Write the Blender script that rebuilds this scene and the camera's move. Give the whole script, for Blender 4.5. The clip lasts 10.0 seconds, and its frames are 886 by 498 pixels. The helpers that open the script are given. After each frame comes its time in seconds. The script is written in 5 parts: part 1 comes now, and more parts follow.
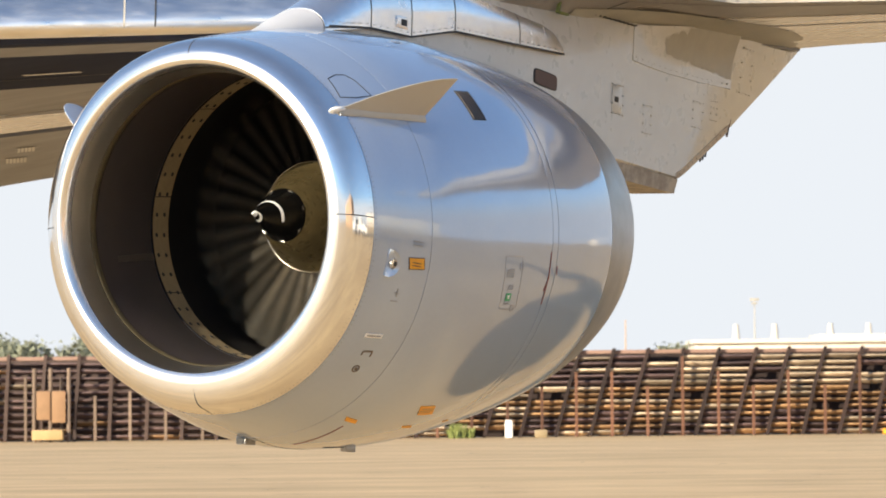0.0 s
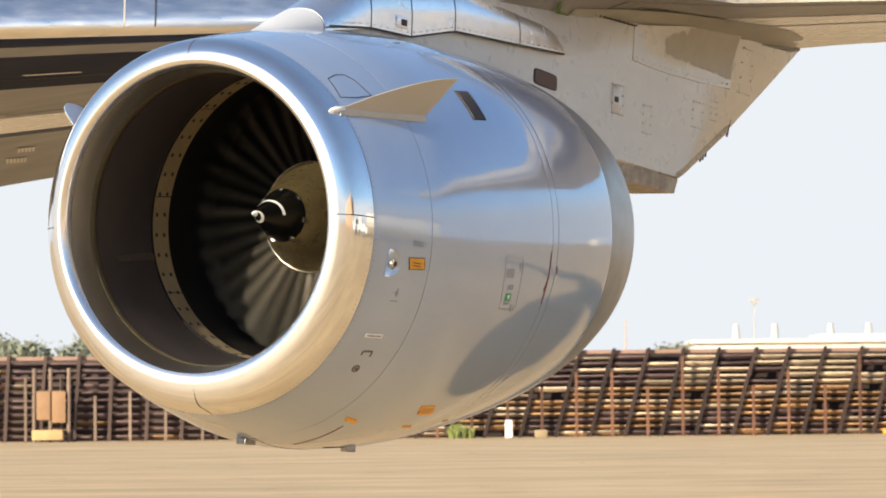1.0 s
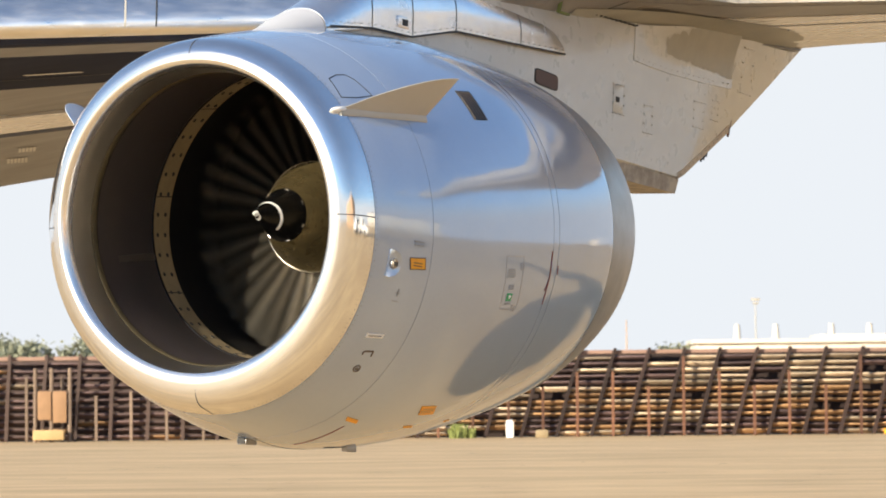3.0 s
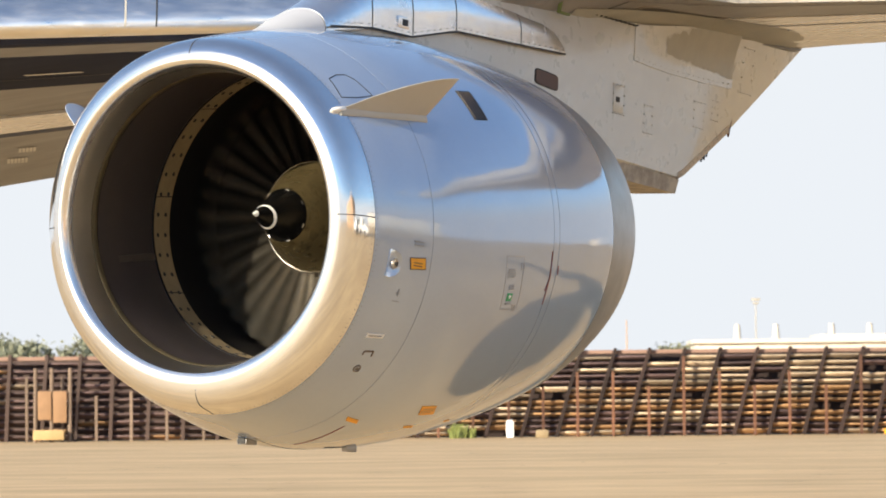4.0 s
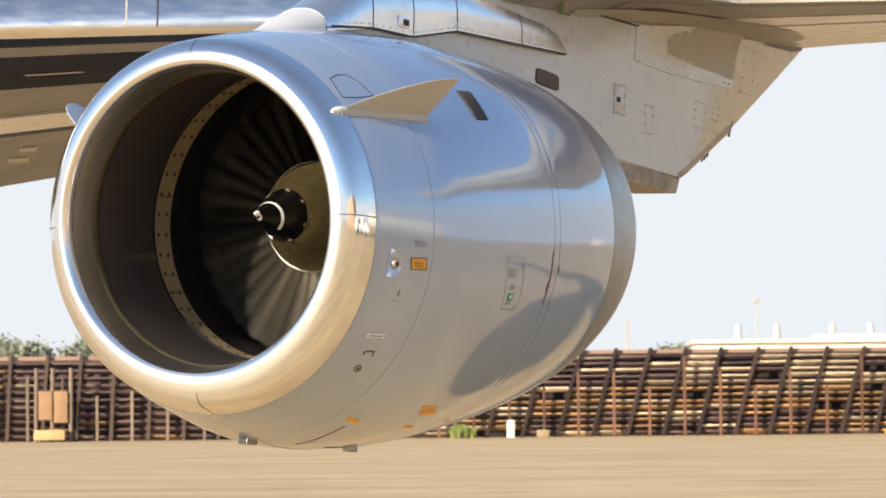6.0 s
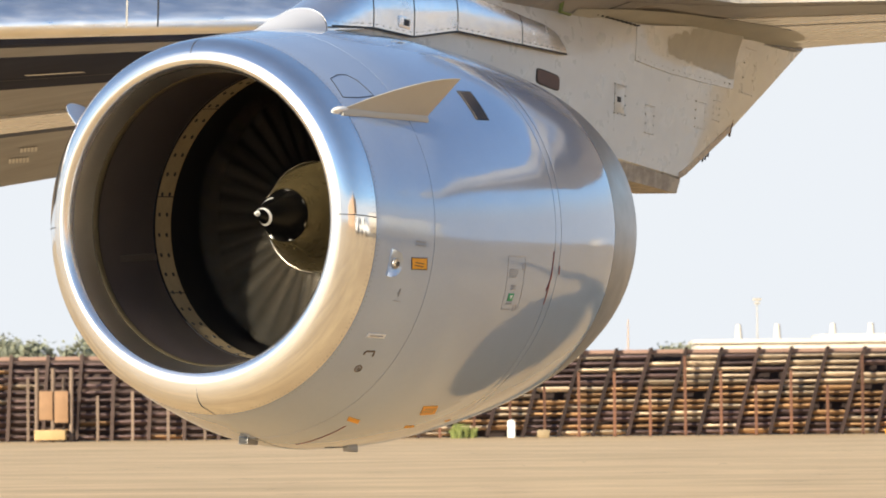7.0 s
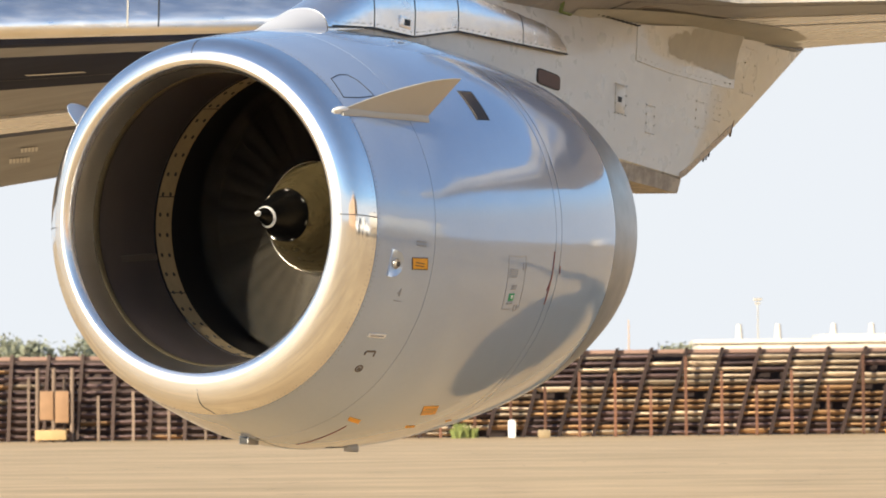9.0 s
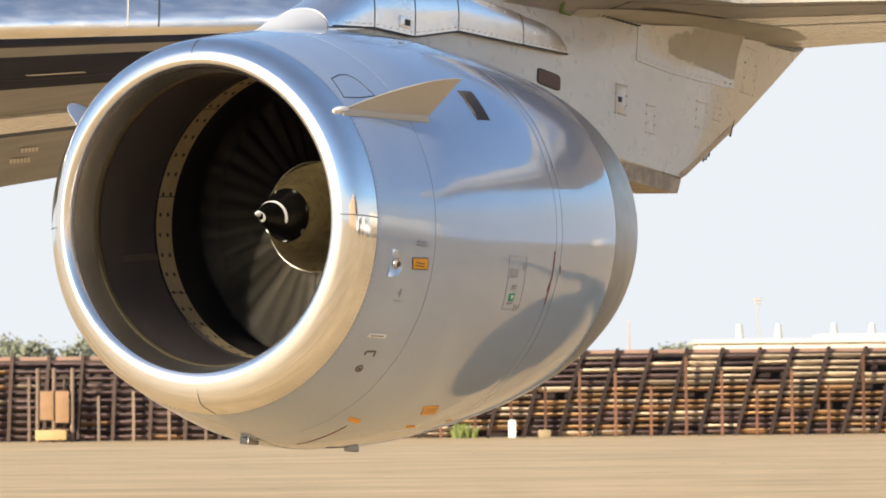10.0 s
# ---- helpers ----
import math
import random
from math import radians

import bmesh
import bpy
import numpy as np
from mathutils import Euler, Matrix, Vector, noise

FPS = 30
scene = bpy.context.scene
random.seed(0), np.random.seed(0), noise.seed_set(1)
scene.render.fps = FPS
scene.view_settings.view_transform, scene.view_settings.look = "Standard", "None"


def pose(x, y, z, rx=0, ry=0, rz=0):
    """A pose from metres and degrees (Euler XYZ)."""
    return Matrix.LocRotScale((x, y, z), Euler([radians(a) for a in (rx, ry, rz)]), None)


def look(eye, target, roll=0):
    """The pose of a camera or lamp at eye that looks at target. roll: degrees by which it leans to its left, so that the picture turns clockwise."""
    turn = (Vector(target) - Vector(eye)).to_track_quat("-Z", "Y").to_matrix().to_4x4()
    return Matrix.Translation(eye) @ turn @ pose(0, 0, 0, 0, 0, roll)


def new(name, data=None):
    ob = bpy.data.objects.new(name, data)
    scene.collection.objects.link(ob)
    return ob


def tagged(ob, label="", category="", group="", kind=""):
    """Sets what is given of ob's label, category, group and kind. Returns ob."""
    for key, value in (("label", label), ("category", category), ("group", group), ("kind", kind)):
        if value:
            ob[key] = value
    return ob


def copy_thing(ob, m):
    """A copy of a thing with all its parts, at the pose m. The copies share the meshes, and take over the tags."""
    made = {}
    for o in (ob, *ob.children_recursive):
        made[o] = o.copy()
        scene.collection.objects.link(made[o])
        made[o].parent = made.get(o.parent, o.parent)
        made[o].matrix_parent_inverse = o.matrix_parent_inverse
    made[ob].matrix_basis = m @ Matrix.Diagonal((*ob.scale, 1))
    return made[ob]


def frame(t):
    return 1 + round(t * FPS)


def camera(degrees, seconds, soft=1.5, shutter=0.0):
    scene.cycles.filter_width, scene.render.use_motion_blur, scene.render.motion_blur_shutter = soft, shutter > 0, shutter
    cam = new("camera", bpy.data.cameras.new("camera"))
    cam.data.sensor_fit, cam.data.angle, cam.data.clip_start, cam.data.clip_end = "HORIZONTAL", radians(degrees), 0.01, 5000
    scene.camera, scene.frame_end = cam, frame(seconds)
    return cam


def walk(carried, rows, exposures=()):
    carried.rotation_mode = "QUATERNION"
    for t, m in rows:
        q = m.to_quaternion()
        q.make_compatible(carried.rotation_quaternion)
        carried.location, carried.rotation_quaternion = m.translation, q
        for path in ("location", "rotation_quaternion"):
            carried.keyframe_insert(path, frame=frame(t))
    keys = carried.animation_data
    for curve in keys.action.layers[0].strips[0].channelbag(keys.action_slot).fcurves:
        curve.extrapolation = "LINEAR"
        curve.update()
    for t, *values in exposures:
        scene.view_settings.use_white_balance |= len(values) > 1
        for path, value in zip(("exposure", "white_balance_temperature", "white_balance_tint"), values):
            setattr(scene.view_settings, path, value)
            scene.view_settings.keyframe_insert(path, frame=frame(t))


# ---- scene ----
EYE = Vector((0.0, 0.0, 1.7))
cam = camera(13.263, 10.0, soft=1.8, shutter=0.12)
cam.data.dof.use_dof, cam.data.dof.focus_distance, cam.data.dof.aperture_fstop = True, 26.0, 9.0


def aim(turn):
    """The camera tilted up a little, leaning, panned to its left by the given degrees."""
    return pose(*EYE, 0, 0, turn) @ pose(0, 0, 0, 92.09, 0, 0) @ pose(0, 0, 0, 0, 0, -0.55)


walk(cam, [(0.0, aim(0.0)), (1.5, aim(0.003)), (2.5, aim(0.012)), (4.0, aim(0.018)), (5.5, aim(0.026)),
           (7.0, aim(0.038)), (8.5, aim(0.046)), (10.0, aim(0.052))], exposures=[(0.0, 0.85), (10.0, 0.85)])

# ---- world, sun ----
SUN_TO = Vector((-0.78, -0.81, 0.375)).normalized()
world = bpy.data.worlds.new("sky")
scene.world = world
world.use_nodes = True
wt = world.node_tree
sky = wt.nodes.new("ShaderNodeTexSky")
sky.sky_type, sky.sun_disc = "NISHITA", False
sky.sun_elevation = math.asin(SUN_TO.z)
sky.sun_rotation = math.atan2(SUN_TO.x, SUN_TO.y)
sky.dust_density, sky.air_density, sky.ozone_density = 0.15, 1.15, 3.4
# clear sky veiled by an even, faintly blue haze
veil = wt.nodes.new("ShaderNodeBackground")
veil.inputs[0].default_value, veil.inputs[1].default_value = (0.03, 0.032, 0.045, 1), 1.0
both = wt.nodes.new("ShaderNodeAddShader")
wt.links.new(sky.outputs[0], wt.nodes["Background"].inputs[0])
wt.nodes["Background"].inputs[1].default_value = 0.10
wt.links.new(wt.nodes["Background"].outputs[0], both.inputs[0])
wt.links.new(veil.outputs[0], both.inputs[1])
wt.links.new(both.outputs[0], wt.nodes["World Output"].inputs[0])
sun_data = bpy.data.lights.new("sun", "SUN")
sun_data.energy, sun_data.angle, sun_data.color = 4.8, radians(0.55), (1.0, 0.88, 0.69)
sun = new("sun", sun_data)
sun.matrix_world = look(SUN_TO * 200, (0, 0, 0))

# ---- materials ----


def mat(name, base, rough=0.5, metal=0.0, grain=0.0, grain_scale=30.0, stain=0.0, stain_scale=2.0, bump=0.0,
        coat=0.0, stretch=(1, 1, 1), stain_color=None, rough_var=0.0, island=0.0, object_var=0.0, emit=0.0, coat_rough=0.05, wave=0.0):
    """A painted, metal or mineral surface: base colour varied by large stains and fine grain, with relief."""
    m = bpy.data.materials.new(name)
    m.use_nodes = True
    nt = m.node_tree
    b = nt.nodes["Principled BSDF"]
    b.inputs["Base Color"].default_value = (*base, 1)
    b.inputs["Roughness"].default_value = rough
    b.inputs["Metallic"].default_value = metal
    b.inputs["Coat Weight"].default_value = coat
    b.inputs["Coat Roughness"].default_value = coat_rough
    if emit:
        b.inputs["Emission Color"].default_value = (*base, 1)
        b.inputs["Emission Strength"].default_value = emit
    if not (grain or stain or bump or object_var or island or rough_var or wave):
        return m
    L = nt.links.new
    tc = nt.nodes.new("ShaderNodeTexCoord")
    mp = nt.nodes.new("ShaderNodeMapping")
    mp.inputs["Scale"].default_value = stretch
    L(tc.outputs["Object"], mp.inputs[0])

    def tex(scale, detail, rough_=0.55):
        n = nt.nodes.new("ShaderNodeTexNoise")
        n.inputs["Scale"].default_value = scale
        n.inputs["Detail"].default_value = detail
        n.inputs["Roughness"].default_value = rough_
        L(mp.outputs[0], n.inputs["Vector"])
        return n.outputs["Fac"]

    def mixed(fac, color_a, color_b, amount, blend="MIX"):
        mx = nt.nodes.new("ShaderNodeMix")
        mx.data_type, mx.blend_type = "RGBA", blend
        r = nt.nodes.new("ShaderNodeMapRange")
        r.inputs[1].default_value, r.inputs[2].default_value = 0.38, 0.68
        r.inputs[3].default_value, r.inputs[4].default_value = 0.0, amount
        L(fac, r.inputs[0])
        L(r.outputs[0], mx.inputs[0])
        if isinstance(color_a, tuple):
            mx.inputs[6].default_value = (*color_a, 1)
        else:
            L(color_a, mx.inputs[6])
        mx.inputs[7].default_value = (*color_b, 1)
        return mx.outputs[2]

    out = tuple(base)
    if stain:
        out = mixed(tex(stain_scale, 6, 0.62), out, stain_color or tuple(c * 0.55 for c in base), stain)
    if grain:
        out = mixed(tex(grain_scale, 4), out, tuple(c * 0.6 for c in base), grain)
    if object_var or island:
        hs = nt.nodes.new("ShaderNodeHueSaturation")
        src = nt.nodes.new("ShaderNodeObjectInfo" if object_var else "ShaderNodeNewGeometry")
        r = nt.nodes.new("ShaderNodeMapRange")
        v = object_var or island
        r.inputs[3].default_value, r.inputs[4].default_value = 1 - v, 1 + v
        L(src.outputs["Random" if object_var else "Random Per Island"], r.inputs[0])
        L(r.outputs[0], hs.inputs["Value"])
        if isinstance(out, tuple):
            hs.inputs["Color"].default_value = (*out, 1)
        else:
            L(out, hs.inputs["Color"])
        out = hs.outputs[0]
    if not isinstance(out, tuple):
        L(out, b.inputs["Base Color"])
    if rough_var:
        r = nt.nodes.new("ShaderNodeMapRange")
        r.inputs[1].default_value, r.inputs[2].default_value = 0.3, 0.7
        r.inputs[3].default_value, r.inputs[4].default_value = max(0.02, rough - rough_var), rough + rough_var
        L(tex(stain_scale * 3, 5), r.inputs[0])
        L(r.outputs[0], b.inputs["Roughness"])
    if wave:
        wv = nt.nodes.new("ShaderNodeBump")
        wv.inputs["Strength"].default_value = 1.0
        wv.inputs["Distance"].default_value = wave
        L(tex(2.4, 2), wv.inputs["Height"])
        L(wv.outputs[0], b.inputs["Normal"])
    if bump:
        bp = nt.nodes.new("ShaderNodeBump")
        bp.inputs["Strength"].default_value = 1.0
        bp.inputs["Distance"].default_value = bump
        L(tex(grain_scale, 4), bp.inputs["Height"])
        L(bp.outputs[0], b.inputs["Normal"])
    return m


LIP = mat("polished_aluminium", (0.88, 0.88, 0.88), 0.10, 0.97, grain=0.08, grain_scale=14, stain=0.08, stain_scale=3, rough_var=0.03)
NOSE = mat("eroded_aluminium", (0.85, 0.835, 0.81), 0.24, 0.97, grain=0.05, grain_scale=20, stain=0.06, stain_scale=4)
LIP_IN = mat("inner_lip_aluminium", (0.84, 0.80, 0.73), 0.33, 1.0, grain=0.05, grain_scale=12, stain=0.1, stain_scale=4, rough_var=0.01)
SEAL = mat("gold_seal_strip", (0.16, 0.13, 0.075), 0.35, 0.4, grain=0.4, grain_scale=40, stain=0.3, stain_scale=6)
COWL = mat("grey_gloss_paint", (0.435, 0.507, 0.62), 0.10, 0.38, wave=0.0022, grain=0.05, grain_scale=40, stain=0.10, stain_scale=1.3, coat=0.3, rough_var=0.03)
SLEEVE = mat("bare_grey_metal", (0.33, 0.32, 0.31), 0.36, 0.6, grain=0.12, grain_scale=20, stain=0.15, stain_scale=2, rough_var=0.06)
STRAKE = mat("beige_grey_paint", (0.44, 0.41, 0.35), 0.35, 0.0, stain=0.15, stain_scale=4, coat=0.3)
OLIVE = mat("olive_beige_paint", (0.36, 0.33, 0.26), 0.4, stain=0.3, stain_scale=2.0, grain=0.1, grain_scale=8)
NOSE_WHITE = mat("white_gloss_paint", (0.56, 0.56, 0.57), 0.55, stain=0.12, stain_scale=5, coat=0.05)
FIN = mat("blue_grey_paint", (0.55, 0.60, 0.68), 0.35, coat=0.3, stain=0.1)
PYLON = mat("pylon_paint", (0.52, 0.495, 0.44), 0.30, 0.0, grain=0.1, grain_scale=9, stain=0.22, stain_scale=1.7, coat=0.7, rough_var=0.06)
FAIRING = mat("worn_fairing_metal", (0.80, 0.80, 0.82), 0.22, 0.88, grain=0.12, grain_scale=7, stain=0.25, stain_scale=2.2, stain_color=(0.58, 0.54, 0.49), rough_var=0.08)
# near-black base stands in for the shaded ground a glossy underside would mirror
WING_SHADE = mat("wing_box_dark_paint", (0.052, 0.055, 0.074), 0.4, 0.0, grain=0.15, grain_scale=5, stain=0.4, stain_scale=1.1, stretch=(0.3, 1.6, 1), rough_var=0.05)
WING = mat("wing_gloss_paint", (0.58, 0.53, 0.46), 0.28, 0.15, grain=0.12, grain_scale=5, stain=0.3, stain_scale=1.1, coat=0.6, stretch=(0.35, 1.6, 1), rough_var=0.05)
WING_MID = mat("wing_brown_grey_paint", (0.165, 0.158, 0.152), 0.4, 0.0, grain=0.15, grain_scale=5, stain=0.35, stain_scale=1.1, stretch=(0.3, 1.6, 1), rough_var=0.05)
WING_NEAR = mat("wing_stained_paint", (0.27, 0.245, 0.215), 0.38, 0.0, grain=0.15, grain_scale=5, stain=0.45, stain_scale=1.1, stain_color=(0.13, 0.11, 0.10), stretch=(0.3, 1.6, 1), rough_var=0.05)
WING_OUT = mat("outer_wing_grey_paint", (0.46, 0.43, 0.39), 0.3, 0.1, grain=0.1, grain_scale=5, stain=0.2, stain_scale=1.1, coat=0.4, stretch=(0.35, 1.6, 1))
TRIM_TAN = mat("tan_edge_trim", (0.56, 0.44, 0.29), 0.5, 0.0, grain=0.3, grain_scale=9, stain=0.4, stain_scale=5, stain_color=(0.12, 0.08, 0.05))
SLAT = mat("slat_bare_metal", (0.93, 0.925, 0.91), 0.34, 1.0, grain=0.15, grain_scale=9, stain=0.18, stain_scale=2.5, stretch=(0.4, 1, 2.5), rough_var=0.07)
SHIELD = mat("scorched_metal", (0.46, 0.39, 0.30), 0.55, 0.1, grain=0.35, grain_scale=14, stain=0.8, stain_scale=7, stain_color=(0.09, 0.07, 0.06))
DARK = mat("joint_dark", (0.03, 0.03, 0.03), 0.7)
LINER = mat("acoustic_liner", (0.055, 0.045, 0.045), 0.35, 0.0, grain=0.3, grain_scale=60, stain=0.4, stain_scale=3, coat=0.35, coat_rough=0.12)
SPLICE = mat("splice_brown", (0.085, 0.066, 0.055), 0.4, grain=0.3, grain_scale=20, stain=0.3, stain_scale=5)
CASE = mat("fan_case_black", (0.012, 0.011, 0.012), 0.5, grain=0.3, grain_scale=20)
BAND = mat("ochre_rub_strip", (0.36, 0.27, 0.15), 0.5, 0.0, grain=0.25, grain_scale=30, stain=0.35, stain_scale=6)
BLADE = mat("titanium_blade", (0.42, 0.385, 0.31), 0.26, 0.87, grain=0.15, grain_scale=15, object_var=0.4)
GOLD = mat("bronze_cone", (0.14, 0.108, 0.05), 0.30, 0.6, grain=0.25, grain_scale=10, stain=0.4, stain_scale=5, rough_var=0.08)
BLACK = mat("black_gloss", (0.004, 0.004, 0.004), 0.16)
WHITE = mat("white_paint", (0.85, 0.84, 0.80), 0.4)
STEEL = mat("bright_steel", (0.75, 0.72, 0.66), 0.25, 1.0)
ORANGE = mat("orange_placard", (0.80, 0.36, 0.02), 0.45, grain=0.15, grain_scale=40)
INK = mat("placard_ink", (0.10, 0.07, 0.05), 0.6)
GREY_INK = mat("faded_ink", (0.22, 0.225, 0.235), 0.5)
GREEN = mat("green_placard", (0.03, 0.30, 0.12), 0.5)
RED = mat("red_line_paint", (0.17, 0.03, 0.03), 0.5)
SMOKE = mat("dark_glass", (0.085, 0.035, 0.027), 0.5, grain=0.4, grain_scale=14, stain=0.5, stain_scale=8)
RUST = mat("rusty_steel", (0.17, 0.075, 0.04), 0.8, 0.0, grain=0.4, grain_scale=6, stain=0.5, stain_scale=1.2, stain_color=(0.06, 0.035, 0.028), object_var=0.35)
POSTB = mat("brown_post", (0.24, 0.17, 0.12), 0.8, grain=0.3, stain=0.3, object_var=0.3)
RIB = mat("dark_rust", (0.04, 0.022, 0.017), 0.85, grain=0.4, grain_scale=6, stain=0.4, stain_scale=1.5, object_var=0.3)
# rust of the left fence, its base colour lightened to imitate haze
RIB_HAZED = mat("dusty_rust", (0.075, 0.048, 0.038), 0.85, grain=0.4, grain_scale=6, stain=0.4, stain_scale=1.5, object_var=0.3)
SLATF = mat("weathered_slat", (0.80, 0.62, 0.42), 0.7, 0.1, grain=0.35, grain_scale=4, stain=0.62, stain_scale=0.9, stain_color=(0.075, 0.045, 0.035), object_var=0.5)
SLAT_RUST = mat("rust_orange_slat", (0.50, 0.29, 0.13), 0.75, 0.1, grain=0.35, grain_scale=4, stain=0.5, stain_scale=0.9, stain_color=(0.12, 0.06, 0.04), object_var=0.35)
SLAT_DARK = mat("dark_purple_slat", (0.155, 0.10, 0.09), 0.7, 0.1, grain=0.35, grain_scale=4, stain=0.5, stain_scale=0.9, stain_color=(0.05, 0.03, 0.035), object_var=0.45)
RAIL = mat("pinkish_rail", (0.34, 0.21, 0.155), 0.8, grain=0.3, stain=0.4, stain_scale=0.5)
SAND = mat("sandy_concrete", (0.75, 0.515, 0.26), 0.85, grain=0.5, grain_scale=2.6, stain=0.85, stain_scale=0.6, stain_color=(0.44, 0.285, 0.135), stretch=(0.22, 0.8, 1), bump=0.004)
TARMAC_LINE = mat("dark_joint_tar", (0.16, 0.115, 0.075), 0.9, grain=0.3, grain_scale=3)
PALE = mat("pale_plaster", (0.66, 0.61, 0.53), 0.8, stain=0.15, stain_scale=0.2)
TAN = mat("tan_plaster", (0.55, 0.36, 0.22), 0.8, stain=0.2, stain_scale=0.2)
GLASS_FAR = mat("window_dark", (0.05, 0.07, 0.09), 0.1)
# far leaves paled in the base colour, as distance haze would
LEAF_FAR = mat("dusty_foliage", (0.21, 0.22, 0.15), 0.8, island=0.3)
WEED = mat("pale_weed", (0.20, 0.23, 0.06), 0.7, island=0.4)
BARK = mat("bark", (0.10, 0.07, 0.05), 0.9, grain=0.3)
OCHRE = mat("ochre_box", (0.56, 0.38, 0.17), 0.7, grain=0.3, grain_scale=3, stain=0.3)
PLY = mat("plywood", (0.35, 0.20, 0.10), 0.7, grain=0.3, grain_scale=3, stain=0.3)
for m, level in ((CASE, 0.1), (BLADE, 0.15), (WING_SHADE, 0.0), (WING_MID, 0.35)):
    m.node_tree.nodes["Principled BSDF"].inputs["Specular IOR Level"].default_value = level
TYRE = mat("tyre_rubber", (0.02, 0.02, 0.02), 0.8)

# ---- mesh helpers ----


def part(name, bm, material, parent=None, label="", smooth=True):
    me = bpy.data.meshes.new(name)
    bmesh.ops.recalc_face_normals(bm, faces=bm.faces[:])
    if smooth:
        for f in bm.faces:
            f.smooth = True
    bm.to_mesh(me)
    bm.free()
    me.materials.append(material)
    ob = new(name, me)
    if parent:
        ob.parent = parent
    if label:
        ob["label"] = label
    if smooth:
        me.set_sharp_from_angle(angle=radians(38))
    return ob


def like(ob, parent, m):
    """Another object on the same mesh."""
    c = new(ob.name.split(".")[0], ob.data)
    c.parent = parent
    c.matrix_basis = m
    return c


def grid_faces(bm, rows, loop=False):
    """Quads between rows of vertices; loop closes each row."""
    vs = [[bm.verts.new(p) for p in row] for row in rows]
    n = len(vs[0])
    for i in range(len(vs) - 1):
        for j in range(n if loop else n - 1):
            k = (j + 1) % n
            bm.faces.new((vs[i][j], vs[i][k], vs[i + 1][k], vs[i + 1][j]))
    return vs


def box(bm, m, sx, sy, sz, bevel=0.0):
    r = bmesh.ops.create_cube(bm, size=1, matrix=m @ Matrix.Diagonal((sx, sy, sz, 1)))
    if bevel:
        es = list({e for v in r["verts"] for e in v.link_edges})
        bmesh.ops.bevel(bm, geom=es, offset=bevel, segments=2, affect="EDGES", profile=0.6)


def rod(bm, p, q, r, n=10, r2=None):
    p, q = Vector(p), Vector(q)
    d = q - p
    m = Matrix.Translation((p + q) / 2) @ d.to_track_quat("Z", "Y").to_matrix().to_4x4()
    bmesh.ops.create_cone(bm, cap_ends=True, segments=n, radius1=r, radius2=r if r2 is None else r2, depth=d.length, matrix=m)


def smooth_interp(x, xs, ys):
    """Cubic Hermite through the knots."""
    xs, ys = list(xs), list(ys)
    if x <= xs[0]:
        return ys[0]
    if x >= xs[-1]:
        return ys[-1]
    k = max(i for i in range(len(xs) - 1) if xs[i] <= x)

    def slope(i):
        if i == 0:
            return (ys[1] - ys[0]) / (xs[1] - xs[0])
        if i == len(xs) - 1:
            return (ys[-1] - ys[-2]) / (xs[-1] - xs[-2])
        return (ys[i + 1] - ys[i - 1]) / (xs[i + 1] - xs[i - 1])
    h = xs[k + 1] - xs[k]
    t = (x - xs[k]) / h
    return ((2 * t**3 - 3 * t**2 + 1) * ys[k] + (t**3 - 2 * t**2 + t) * h * slope(k)
            + (-2 * t**3 + 3 * t**2) * ys[k + 1] + (t**3 - t**2) * h * slope(k + 1))


# ---- ground ----


def build_ground():
    bm = bmesh.new()
    xs = [-3000, -600, -150, -60, -30, 0, 30, 60, 150, 600, 3000]
    grid_faces(bm, [[(x, y, 0) for x in xs] for y in (-3000, -600, -150, -40, 0, 40, 90, 140, 300, 900, 3500)])
    g = part("ground", bm, SAND, smooth=False)
    tagged(g, "pale sandy concrete apron with faint darker streaks", "ground", kind="structure")
    rnd = random.Random(5)
    for k in range(40):
        y = rnd.uniform(33, 100)
        x = rnd.uniform(-0.11, 0.11) * y
        w = rnd.uniform(0.08, 0.9)
        bm = bmesh.new()
        n = 7
        rows = [[], []]
        for i in range(n):
            u = i / (n - 1)
            half = 0.045 * math.sin(math.pi * (0.08 + 0.84 * u)) * rnd.uniform(0.5, 1.2) * y / 45
            rows[0].append((x + (u - 0.5) * w, y - half, 0.004))
            rows[1].append((x + (u - 0.5) * w, y + half, 0.004))
        grid_faces(bm, rows)
        s = part("ground_crack", bm, TARMAC_LINE, smooth=False)
        tagged(s, "dark thin tar patch on sandy concrete", "tar patch", kind="structure")


build_ground()


